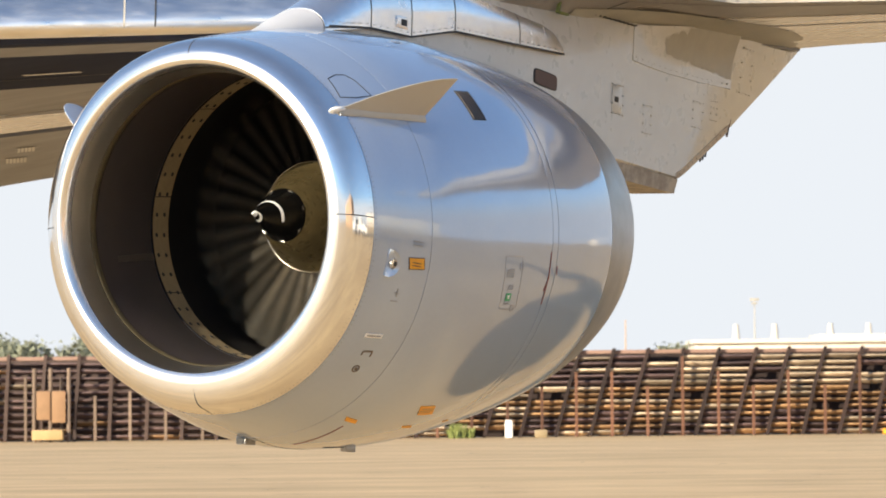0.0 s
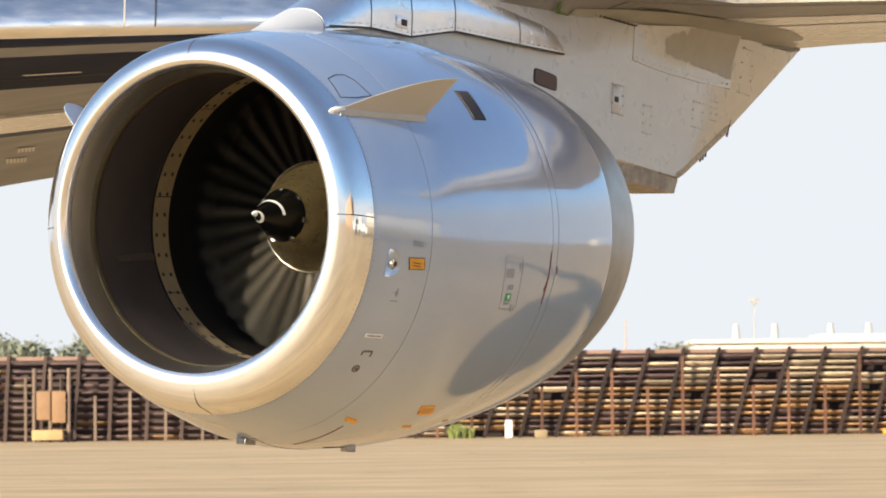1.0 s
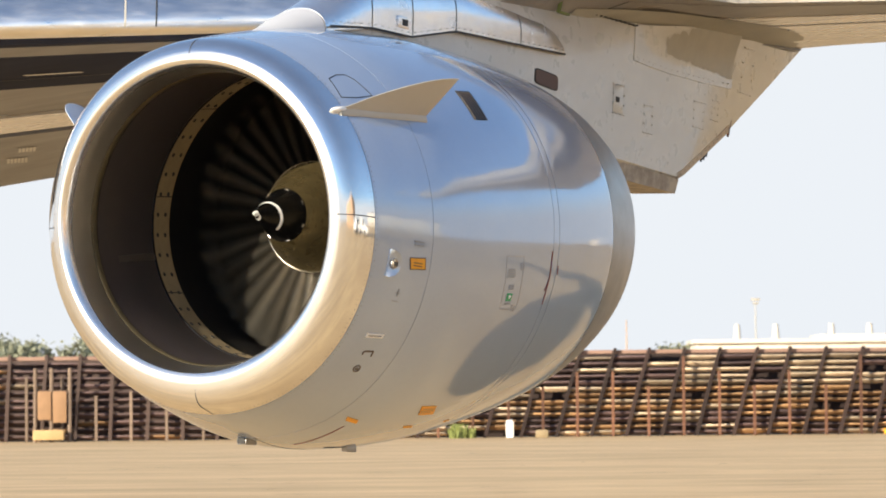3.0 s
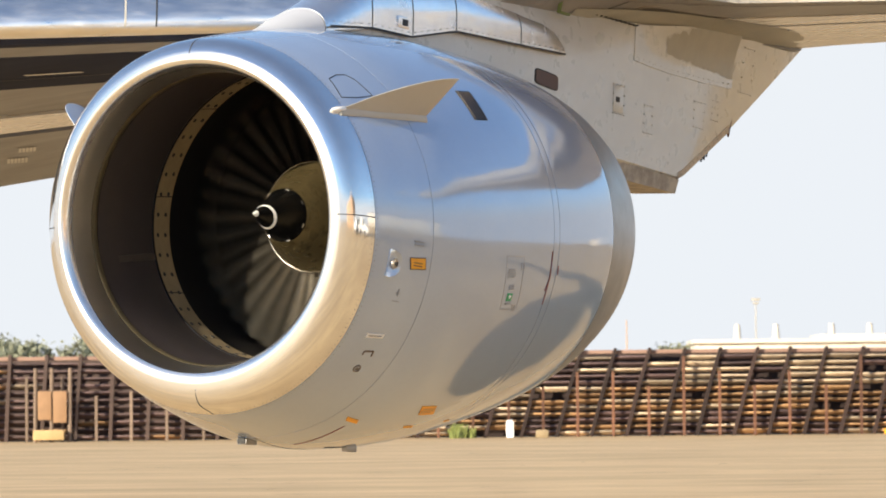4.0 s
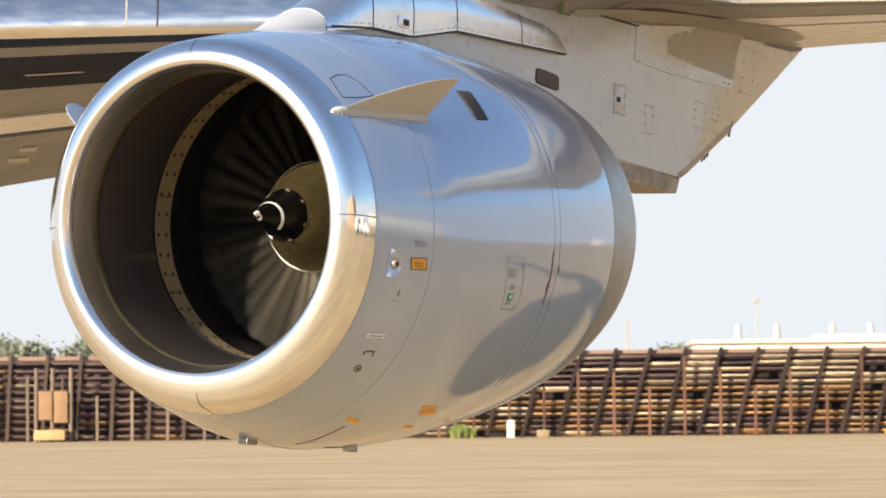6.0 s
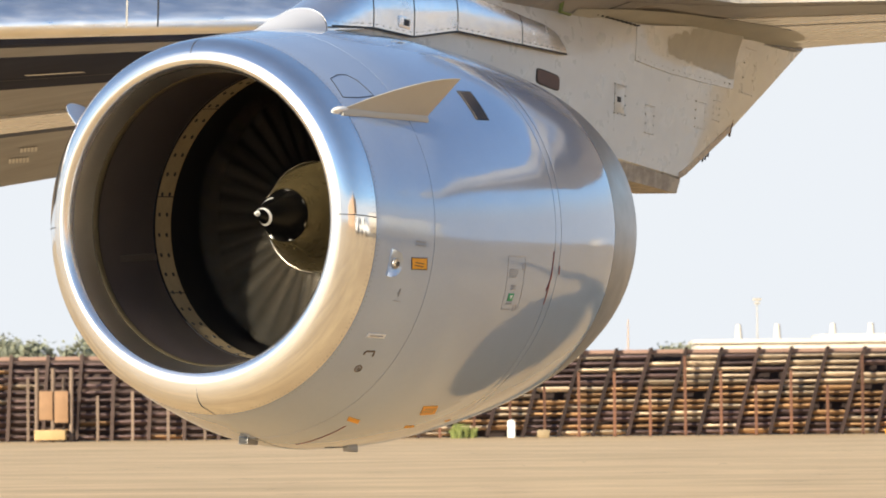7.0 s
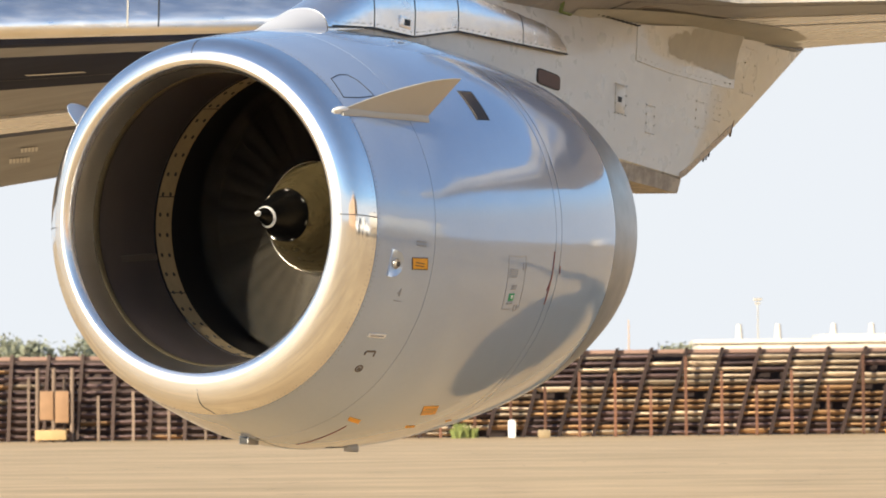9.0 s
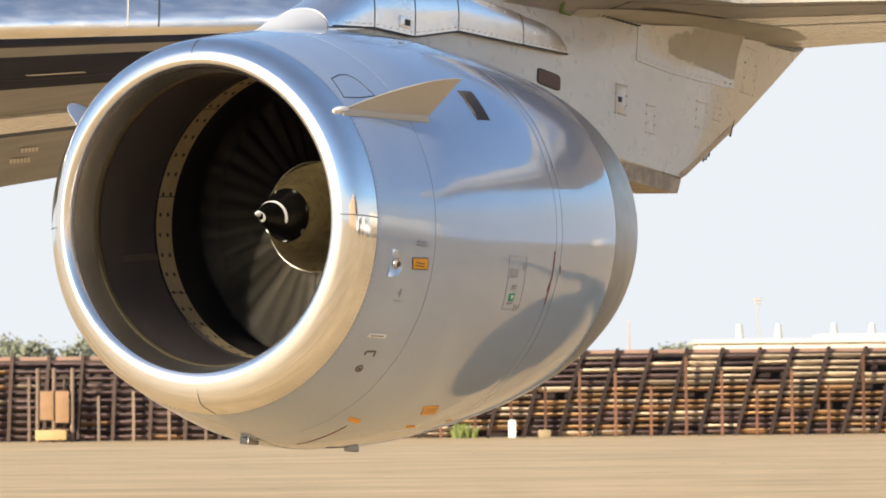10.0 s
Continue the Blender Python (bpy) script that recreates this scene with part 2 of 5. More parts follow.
def build_haze():
    """The pale haze that stands all round the horizon."""
    bm = bmesh.new()
    grid_faces(bm, [[(3000 * math.cos(2 * math.pi * j / 96), 3000 * math.sin(2 * math.pi * j / 96), z) for j in range(96)] for z in (-5, 320, 620, 900)], loop=True)
    m = bpy.data.materials.new("horizon_haze")
    m.use_nodes = True
    nt = m.node_tree
    glow = nt.nodes.new("ShaderNodeEmission")
    glow.inputs[0].default_value = (0.470, 0.492, 0.518, 1)
    clear = nt.nodes.new("ShaderNodeBsdfTransparent")
    mix = nt.nodes.new("ShaderNodeMixShader")
    tc = nt.nodes.new("ShaderNodeTexCoord")
    xyz = nt.nodes.new("ShaderNodeSeparateXYZ")
    thin = nt.nodes.new("ShaderNodeMapRange")
    thin.interpolation_type = "SMOOTHSTEP"
    thin.inputs[1].default_value, thin.inputs[2].default_value = 305, 680
    nt.links.new(tc.outputs["Object"], xyz.inputs[0])
    nt.links.new(xyz.outputs[2], thin.inputs[0])
    nt.links.new(thin.outputs[0], mix.inputs[0])
    nt.links.new(glow.outputs[0], mix.inputs[1])
    nt.links.new(clear.outputs[0], mix.inputs[2])
    nt.links.new(mix.outputs[0], nt.nodes["Material Output"].inputs[0])
    h = part("backdrop", bm, m)
    tagged(h, "pale blue-white haze along the horizon", "sky", kind="structure")


build_haze()

# ---- airliner: engine frame (x outboard, y aft, z up) ----
AIRLINER = new("airliner")
AIRLINER.matrix_world = pose(-1.6512, 24.9761, 2.8096, -3.078, 1.499, -29.152)
AIRLINER.empty_display_size = 0.5
tagged(AIRLINER, "silver-grey jet airliner with underwing turbofan engine, fan turning", "airliner")

KS = [0.0, 0.01, 0.03, 0.07, 0.132, 0.243, 0.44, 1.1, 1.98, 2.86, 3.52, 4.05, 4.40]
KR = [1.063, 1.105, 1.147, 1.189, 1.219, 1.250, 1.300, 1.4287, 1.4526, 1.3829, 1.2914, 1.178, 1.062]
ZS, ZC = [0, 0.53, 1.32, 2.64, 4.4], [0, -0.011, 0.0, 0.098, 0.255]


def cowl_r(s):
    return smooth_interp(s, KS, KR)


def cowl_at(s, phi, off=0.0, r=None):
    """A point of the nacelle's outer skin: s metres aft of the lip, phi degrees up from outboard."""
    r = (cowl_r(s) if r is None else r) + off
    c, q = math.cos(radians(phi)), math.sin(radians(phi))
    tilt = math.tan(0.0692 * min(1, max(0, 1 - s / 1.6)))
    return Vector((r * c, s - tilt * r * q, smooth_interp(s, ZS, ZC) + r * q))


def ring_part(name, stations, material, label="", n=144, thick=0.02, phis=(0, 360), parent=None):
    """A shell of the nacelle between the stations."""
    bm = bmesh.new()
    full = phis[1] - phis[0] >= 360
    cols = n if full else n + 1
    ph = [phis[0] + (phis[1] - phis[0]) * j / n for j in range(cols)]
    rows = [[cowl_at(stations[0], p, -thick) for p in ph]]
    rows += [[cowl_at(s, p, -0.0015 if i in (0, len(stations) - 1) else 0) for p in ph] for i, s in enumerate(stations)]
    rows += [[cowl_at(stations[-1], p, -thick) for p in ph]]
    grid_faces(bm, rows, loop=full)
    return part(name, bm, material, parent or AIRLINER, label)


def stations(a, b, n):
    return [a + 0.001] + [a + (b - a) * i / n for i in range(1, n)] + [b - 0.001]


def patch(name, corners, material, parent, proud=0.003, label="", n=(6, 6), thick=0.004):
    """A thin curved plate on the skin between four (s, phi) corners."""
    (a, b, c, d) = corners
    bm = bmesh.new()

    def at(u, v, off):
        s = (a[0] * (1 - u) + b[0] * u) * (1 - v) + (d[0] * (1 - u) + c[0] * u) * v
        p = (a[1] * (1 - u) + b[1] * u) * (1 - v) + (d[1] * (1 - u) + c[1] * u) * v
        return cowl_at(s, p, off)
    nu, nv = n
    top = grid_faces(bm, [[at(i / nu, j / nv, proud) for i in range(nu + 1)] for j in range(nv + 1)])
    edge = [top[0][i] for i in range(nu + 1)] + [top[j][nu] for j in range(1, nv + 1)]
    edge += [top[nv][i] for i in range(nu - 1, -1, -1)] + [top[j][0] for j in range(nv - 1, 0, -1)]
    uv = [(i / nu, 0) for i in range(nu + 1)] + [(1, j / nv) for j in range(1, nv + 1)]
    uv += [(i / nu, 1) for i in range(nu - 1, -1, -1)] + [(0, j / nv) for j in range(nv - 1, 0, -1)]
    low = [bm.verts.new(at(u, v, proud - thick)) for u, v in uv]
    for i in range(len(edge)):
        k = (i + 1) % len(edge)
        bm.faces.new((edge[i], edge[k], low[k], low[i]))
    return part(name, bm, material, parent, label)


def rect(s0, s1, p0, p1):
    return ((s0, p0), (s1, p0), (s1, p1), (s0, p1))


def line_on(name, pts, width, material, parent, proud=0.002, label="", closed=False, sub=6):
    """A narrow raised line along (s, phi) points of the skin."""
    fine = []
    n = len(pts)
    for i in range(n if closed else n - 1):
        (s0, p0), (s1, p1) = pts[i], pts[(i + 1) % n]
        fine += [(s0 + (s1 - s0) * k / sub, p0 + (p1 - p0) * k / sub) for k in range(sub)]
    if not closed:
        fine.append(pts[-1])
    bm = bmesh.new()
    rows = [[], [], [], []]
    m = len(fine)
    for i in range(m):
        a, b = (fine[i - 1], fine[(i + 1) % m]) if closed else (fine[max(0, i - 1)], fine[min(m - 1, i + 1)])
        pa, pb = cowl_at(*a), cowl_at(*b)
        p = cowl_at(*fine[i])
        nrm = (cowl_at(*fine[i], 0.05) - p).normalized()
        side = (pb - pa).normalized().cross(nrm) * width / 2
        for r, q in zip(rows, (p - side - nrm * 0.004, p - side + nrm * proud, p + side + nrm * proud, p + side - nrm * 0.004)):
            r.append(q)
    grid_faces(bm, rows, loop=closed)
    return part(name, bm, material, parent, label, smooth=False)


def inner_c(s):
    return smooth_interp(s, [0, 0.4, 1.15, 2.2], [0.0, 0.055, 0.150, 0.205])


def blunt(s, a):
    """The lower lip has a flatter front face."""
    k = 0.62 * max(0.0, -math.sin(a)) ** 1.3
    return s - k * (s if s < 0.076 else 0.076 * max(0.0, (0.25 - s) / 0.174))


def lip_at(s, j, n, off=0.0):
    """A point of the lip's outer skin."""
    a = 2 * math.pi * j / n
    p = cowl_at(s, 360 * j / n, off)
    p.y -= 0.6 * max(0.0, -math.sin(a)) ** 1.3 * s * max(0.0, 1 - s / 0.16)
    return p


def inner_ring(name, prof, material, label="", n=144, parent=None):
    """A surface of the intake: (s, r) profile, drooped at the lip and lying true at the fan."""
    bm = bmesh.new()
    rows = []
    for s, r in prof:
        tilt = math.tan(0.0692 * max(0, 1 - s / 1.1)) - 0.055 * min(1, s / 1.1)
        rows.append([(r * math.cos(a), blunt(s, a) - tilt * r * math.sin(a), inner_c(s) + r * math.sin(a))
                     for a in (2 * math.pi * j / n for j in range(n))])
    grid_faces(bm, rows, loop=True)
    return part(name, bm, material, parent or AIRLINER, label)


def build_nacelle():
    bm = bmesh.new()
    n = 160
    rows = []
    inner = [(0.075, 1.006), (0.045, 1.016), (0.018, 1.031), (0.005, 1.046)]
    for s, r in inner:
        tilt = math.tan(0.0692 * max(0, 1 - s / 1.1)) - 0.055 * s / 1.1
        rows.append([(r * math.cos(a), blunt(s, a) - tilt * r * math.sin(a), inner_c(s) + r * math.sin(a))
                     for a in (2 * math.pi * j / n for j in range(n))])
    for s in (0.0, 0.002, 0.005, 0.008, 0.012, 0.015):
        rows.append([lip_at(s, j, n) for j in range(n)])
    grid_faces(bm, rows, loop=True)
    nose = part("lip_nose", bm, NOSE, AIRLINER, "dull eroded bare metal lip edge")
    bm = bmesh.new()
    rows = [[lip_at(s, j, n) for j in range(n)] for s in (0.015, 0.020, 0.027, 0.036, 0.045, 0.06, 0.08, 0.11, 0.15, 0.19, 0.225, 0.240)]
    rows.append([cowl_at(0.240, 360 * j / n, -0.02) for j in range(n)])
    grid_faces(bm, rows, loop=True)
    lip = part("inlet_lip", bm, LIP, AIRLINER, "polished bare aluminium intake lip")
    fore = ring_part("fore_cowl", stations(0.246, 0.787, 8), COWL, "glossy grey intake cowl with placards")
    fan_cowl = ring_part("fan_cowl", stations(0.7895, 2.40, 20), COWL, "glossy grey fan cowl reflecting sky and sand")
    strip = ring_part("joint_strip", stations(2.404, 2.50, 2), COWL)
    rev = ring_part("reverser_cowl", stations(2.506, 3.62, 18), COWL, "glossy grey thrust reverser cowl")
    tail = ring_part("fan_nozzle", stations(3.625, 4.40, 10), SLEEVE, "bare dull grey metal nozzle ring")
    bm = bmesh.new()
    grid_faces(bm, [[cowl_at(s, 360 * j / 96, -0.018) for j in range(96)] for s in (0.2, 0.5, 0.8, 1.1, 1.6, 2.0, 2.4, 2.8, 3.2, 3.7, 4.0, 4.3)], loop=True)
    part("cowl_liner", bm, DARK, AIRLINER)
    bm = bmesh.new()
    rows = [[cowl_at(4.395, 360 * j / 96, -0.02) for j in range(96)], [cowl_at(4.2, 360 * j / 96, -0.10) for j in range(96)],
            [cowl_at(3.4, 360 * j / 96, r=0.95) for j in range(96)], [cowl_at(3.4, 360 * j / 96, r=0.05) for j in range(96)]]
    grid_faces(bm, rows, loop=True)
    part("nozzle_duct", bm, CASE, AIRLINER)
    bm = bmesh.new()
    grid_faces(bm, [[cowl_at(s, 360 * j / 64, r=r) for j in range(64)] for s, r in ((3.3, 0.75), (4.0, 0.72), (4.8, 0.58), (5.3, 0.46), (5.3, 0.40), (4.6, 0.38))], loop=True)
    part("core_cowl", bm, SLEEVE, AIRLINER, "dull metal core cowl")
    # joints of the lip segments
    for p in (2.2, 92, 182, -88.5):
        bm = bmesh.new()
        rows = [[], []]
        for k in range(17):
            st = 0.008 + 0.230 * k / 16
            for r, d in zip(rows, (-0.15, 0.15)):
                q = lip_at(st, p + d, 360)
                r.append(q + (q - lip_at(st, p + d, 360, -0.02)).normalized() * 0.0025)
        grid_faces(bm, rows)
        part("lip_joint", bm, DARK, lip)
    # rivets behind the lip
    bm = bmesh.new()
    for row_s in (0.218, 0.262):
        for j in range(230):
            p = cowl_at(row_s, 360 * j / 230 + 0.4)
            nrm = (cowl_at(row_s, 360 * j / 230 + 0.4, 0.05) - p).normalized()
            rod(bm, p - nrm * 0.001, p + nrm * 0.0014, 0.0030, 6)
    tagged(part("rivets", bm, INK, lip, smooth=False), kind="stuff")
    return lip, fore, fan_cowl, rev


lip, fore, fan_cowl, rev = build_nacelle()


def build_intake():
    inner_ring("lip_inner_skin", [(0.076, 1.0055), (0.11, 0.995), (0.16, 0.985), (0.21, 0.978), (0.25, 0.9735)], LIP_IN, "dull aluminium band inside intake lip")
    inner_ring("seal_strip", [(0.254, 0.9735), (0.258, 0.9705), (0.285, 0.9695), (0.312, 0.969), (0.316, 0.972)], SEAL, "narrow gold-brown seal strip")
    liner = inner_ring("acoustic_liner", [(0.320, 0.9695), (0.42, 0.967), (0.504, 0.966), (0.7, 0.975), (0.9, 0.99), (1.045, 1.005)], LINER, "dark grey-brown intake lining")
    for s in (1.03,):
        inner_ring("liner_edge", [(s, 0.968 + (s - 0.5) * 0.07), (s + 0.004, 0.960 + (s - 0.5) * 0.07), (s + 0.018, 0.960 + (s - 0.5) * 0.07),
                                  (s + 0.022, 0.968 + (s - 0.5) * 0.07)], CASE, parent=liner)
    for deg in (20, 95, 318):
        a = radians(deg)
        bm = bmesh.new()
        rows = []
        for da in (-0.006, 0.006):
            row = []
            for s, r in ((0.52, 0.9625), (0.7, 0.971), (0.9, 0.986), (1.03, 0.999)):
                tilt = math.tan(0.0692 * max(0, 1 - s / 1.1)) - 0.055 * min(1, s / 1.1)
                row.append((r * math.cos(a + da), s - tilt * r * math.sin(a + da), inner_c(s) + r * math.sin(a + da)))
            rows.append(row)
        grid_faces(bm, rows)
        part("liner_joint", bm, CASE, liner)
    # splice strip along the liner
    bm = bmesh.new()
    rows = []
    for da, dr in ((-0.024, 0.003), (-0.021, -0.004), (0.021, -0.004), (0.024, 0.003)):
        a = radians(197) + da
        row = []
        for s, r in ((0.52, 0.9645), (0.7, 0.973), (0.9, 0.988), (1.03, 1.001)):
            tilt = math.tan(0.0692 * max(0, 1 - s / 1.1)) - 0.055 * min(1, s / 1.1)
            row.append(((r + dr) * math.cos(a), s - tilt * r * math.sin(a), inner_c(s) + (r + dr) * math.sin(a)))
        rows.append(row)
    grid_faces(bm, rows)
    part("splice_strip", bm, SPLICE, liner, "brownish splice strip on the lining")
    band = inner_ring("rub_strip", [(1.05, 1.02), (1.055, 1.003), (1.16, 1.008), (1.265, 1.012), (1.27, 1.03)], BAND, "ochre fan case strip with dark bolt holes")
    for j in range(9):
        a = 2 * math.pi * (j + 0.32) / 9
        bm = bmesh.new()
        rows = []
        for da in (-0.004, 0.004):
            rows.append([(r * math.cos(a + da), s + 0.055 * r * math.sin(a + da), inner_c(s) + r * math.sin(a + da)) for s, r in ((1.056, 1.0015), (1.16, 1.0065), (1.264, 1.0105))])
        grid_faces(bm, rows)
        part("strip_joint", bm, DARK, band)
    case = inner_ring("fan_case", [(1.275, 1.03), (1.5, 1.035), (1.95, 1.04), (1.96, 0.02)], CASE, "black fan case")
    bm = bmesh.new()
    rod(bm, (0, 0, -0.003), (0, 0, 0.004), 0.0155, 8)
    first = part("bolt_hole", bm, DARK, band, smooth=False)
    k = 0
    for j in range(44):
        for s in (1.105, 1.205):
            a = 2 * math.pi * j / 44
            r = 1.0055 + (s - 1.105) * 0.04
            tilt = -0.055
            p = Vector((r * math.cos(a), s - tilt * r * math.sin(a), inner_c(s) + r * math.sin(a)))
            m = Matrix.Translation(p) @ Vector((-math.cos(a), 0, -math.sin(a))).to_track_quat("Z", "Y").to_matrix().to_4x4()
            if k == 0:
                first.matrix_basis = m
            else:
                like(first, band, m)
            k += 1


build_intake()

FAN_BASE = pose(0, 1.137, 0.141, 3.3, 0, 0)


def build_fan():
    """The fan about its own y axis, which points aft; its stripe ends at the top."""
    bm = bmesh.new()
    n = 72

    def turned(prof, bm_, seg=n):
        return grid_faces(bm_, [[(r * math.sin(2 * math.pi * j / seg), s, r * math.cos(2 * math.pi * j / seg)) for j in range(seg)] for s, r in prof], loop=True)
    turned([(0.0, 0.183), (0.004, 0.187), (0.12, 0.25), (0.25, 0.315), (0.37, 0.377), (0.378, 0.384), (0.38, 0.36)], bm)
    fan = part("fan", bm, GOLD, AIRLINER, "bronze fan hub cone behind black spiral spinner")
    fan.matrix_basis = FAN_BASE
    bm = bmesh.new()
    turned([(-0.384, 0.0005), (-0.380, 0.006), (-0.366, 0.012), (-0.25, 0.068), (-0.12, 0.128), (-0.012, 0.180), (0.0, 0.184), (0.003, 0.170)], bm)
    part("spinner", bm, BLACK, fan, "black gloss spinner cone")

    def cone_r(y):
        return smooth_interp(y, [-0.384, -0.380, -0.366, -0.25, -0.12, -0.012], [0.0005, 0.006, 0.012, 0.068, 0.128, 0.180])
    # spiral stripe
    bm = bmesh.new()
    rows = [[], [], []]
    m = 96
    for i in range(m + 1):
        t = 0.06 + (0.59 - 0.06) * i / m
        ang = radians(-(0.59 - t) / 0.00122)
        half = 0.011 * min(1, 0.35 + 3 * i / m) * (1 if i < m else 0.6)
        for r, dy in zip(rows, (-half, 0, half)):
            y = -0.384 + 0.384 * t + dy
            rr = cone_r(y) + 0.0016
            r.append((rr * math.sin(ang), y, rr * math.cos(ang)))
    grid_faces(bm, rows)
    part("spiral_stripe", bm, WHITE, fan, "white painted spiral stripe")
    bm = bmesh.new()
    turned([(-0.390, 0.0006), (-0.386, 0.008), (-0.372, 0.0125), (-0.352, 0.0205), (-0.350, 0.016)], bm, 24)
    part("tip_cap", bm, WHITE, fan, "white spinner tip")
    bm = bmesh.new()
    box(bm, Matrix(), 0.026, 0.012, 0.006, 0.002)
    first = part("spinner_bolt", bm, STEEL, fan)
    for j in range(7):
        a = radians(360 * j / 7 + 8)
        mm = pose(0, 0, 0, 0, math.degrees(a), 0) @ Matrix.Translation((0, -0.014, 0.181)) @ pose(0, 0, 0, 25, 0, 0)
        if j == 0:
            first.matrix_basis = mm
        else:
            like(first, fan, mm)
    bm = bmesh.new()
    turned([(0.376, 0.381), (0.374, 0.384), (0.376, 0.387), (0.380, 0.386)], bm)
    part("hub_rim", bm, STEEL, fan, "bright hub rim")
    # one twisted blade, then the rest on the same mesh
    bm = bmesh.new()
    rows = []
    for i in range(8):
        u = i / 7
        r = 0.372 + (0.995 - 0.372) * u
        chord = 0.10 + 0.06 * u
        stag = radians(27 + 18 * u)
        sec = []
        for cx, cy in ((-0.5, 0.0), (-0.2, 0.12), (0.2, 0.11), (0.5, 0.0), (0.2, 0.05), (-0.2, 0.06)):
            a, b = cx * chord, cy * chord * (1.3 - 0.7 * u)
            x = -a * math.sin(stag) - b * math.cos(stag)
            y = a * math.cos(stag) - b * math.sin(stag)
            sec.append((x, 0.50 + y, r))
        rows.append(sec)
    grid_faces(bm, rows, loop=True)
    blade = part("fan_blade", bm, BLADE, fan)
    for j in range(1, 38):
        like(blade, fan, pose(0, 0, 0, 0, 360 * j / 38, 0))
    # added near-black disc gives the deep shade seen between the blades
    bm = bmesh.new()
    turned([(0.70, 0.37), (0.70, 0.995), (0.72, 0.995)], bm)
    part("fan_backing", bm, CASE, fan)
    return fan


fan = build_fan()


def build_strakes():
    """The fins on both flanks of the nacelle."""
    for side in (1, -1):
        bm = bmesh.new()
        rows = []
        n = 14
        for i in range(n + 1):
            u = i / n
            s = 0.19 + (0.97 - 0.19) * u
            phi = 36.6 - 3.0 * u
            h = 0.35 * (1 - (1 - u) ** 1.55) if side == 1 else 0.29 * max(0, 1 - (2 * u - 1) ** 2) ** 0.4
            s_tip = s + 0.04 * u if side == 1 else s
            lean = 9 * u
            root = cowl_at(s, phi if side == 1 else 180 - phi + 5, -0.01)
            base = cowl_at(s, phi if side == 1 else 180 - phi + 5)
            nrm = (cowl_at(s, phi if side == 1 else 180 - phi + 5, 0.1) - base).normalized()
            up = Vector((0, 0, 1))
            fin = (nrm + up * 0.35).normalized()
            w = fin.cross(Vector((0, 1, 0))).normalized() * 0.012 * (1 - 0.55 * abs(2 * u - 1))
            tip = base + fin * max(h, 0.012) + Vector((0, s_tip - s, 0))
            flange = w.normalized() * 0.035
            rows.append([root - flange * 1.3, base - flange + nrm * 0.004, base - w * 1.5 + fin * 0.02, (base + tip) / 2 - w, tip - w * 0.3,
                         tip + w * 0.3, (base + tip) / 2 + w, base + w * 1.5 + fin * 0.02, base + flange + nrm * 0.004, root + flange * 1.3])
        vs = grid_faces(bm, rows)
        bm.faces.new(vs[0])
        bm.faces.new(vs[-1])
        part("strake", bm, STRAKE if side == 1 else FIN, AIRLINER, "beige-grey triangular fin" if side == 1 else "blue-grey rounded fin")
    bm = bmesh.new()
    bmesh.ops.create_uvsphere(bm, u_segments=18, v_segments=12, radius=1.0, matrix=Matrix.Translation(cowl_at(0.20, 36.7, 0.006)) @ pose(0, 0, 0, 8, 0, -8) @ Matrix.Diagonal((0.026, 0.085, 0.018, 1)))
    part("strake_tip", bm, WHITE, fore, "white rounded fin root cap")


build_strakes()


def bars(parent, s0, s1, p0, p1, n, material):
    """Lines of small writing as plain bars."""
    for i in range(n):
        v = (i + 0.3) / n
        w = (i + 0.62) / n
        patch("writing", rect(s0, s1, p0 + (p1 - p0) * v, p0 + (p1 - p0) * w), material, parent, 0.0058, n=(3, 1))


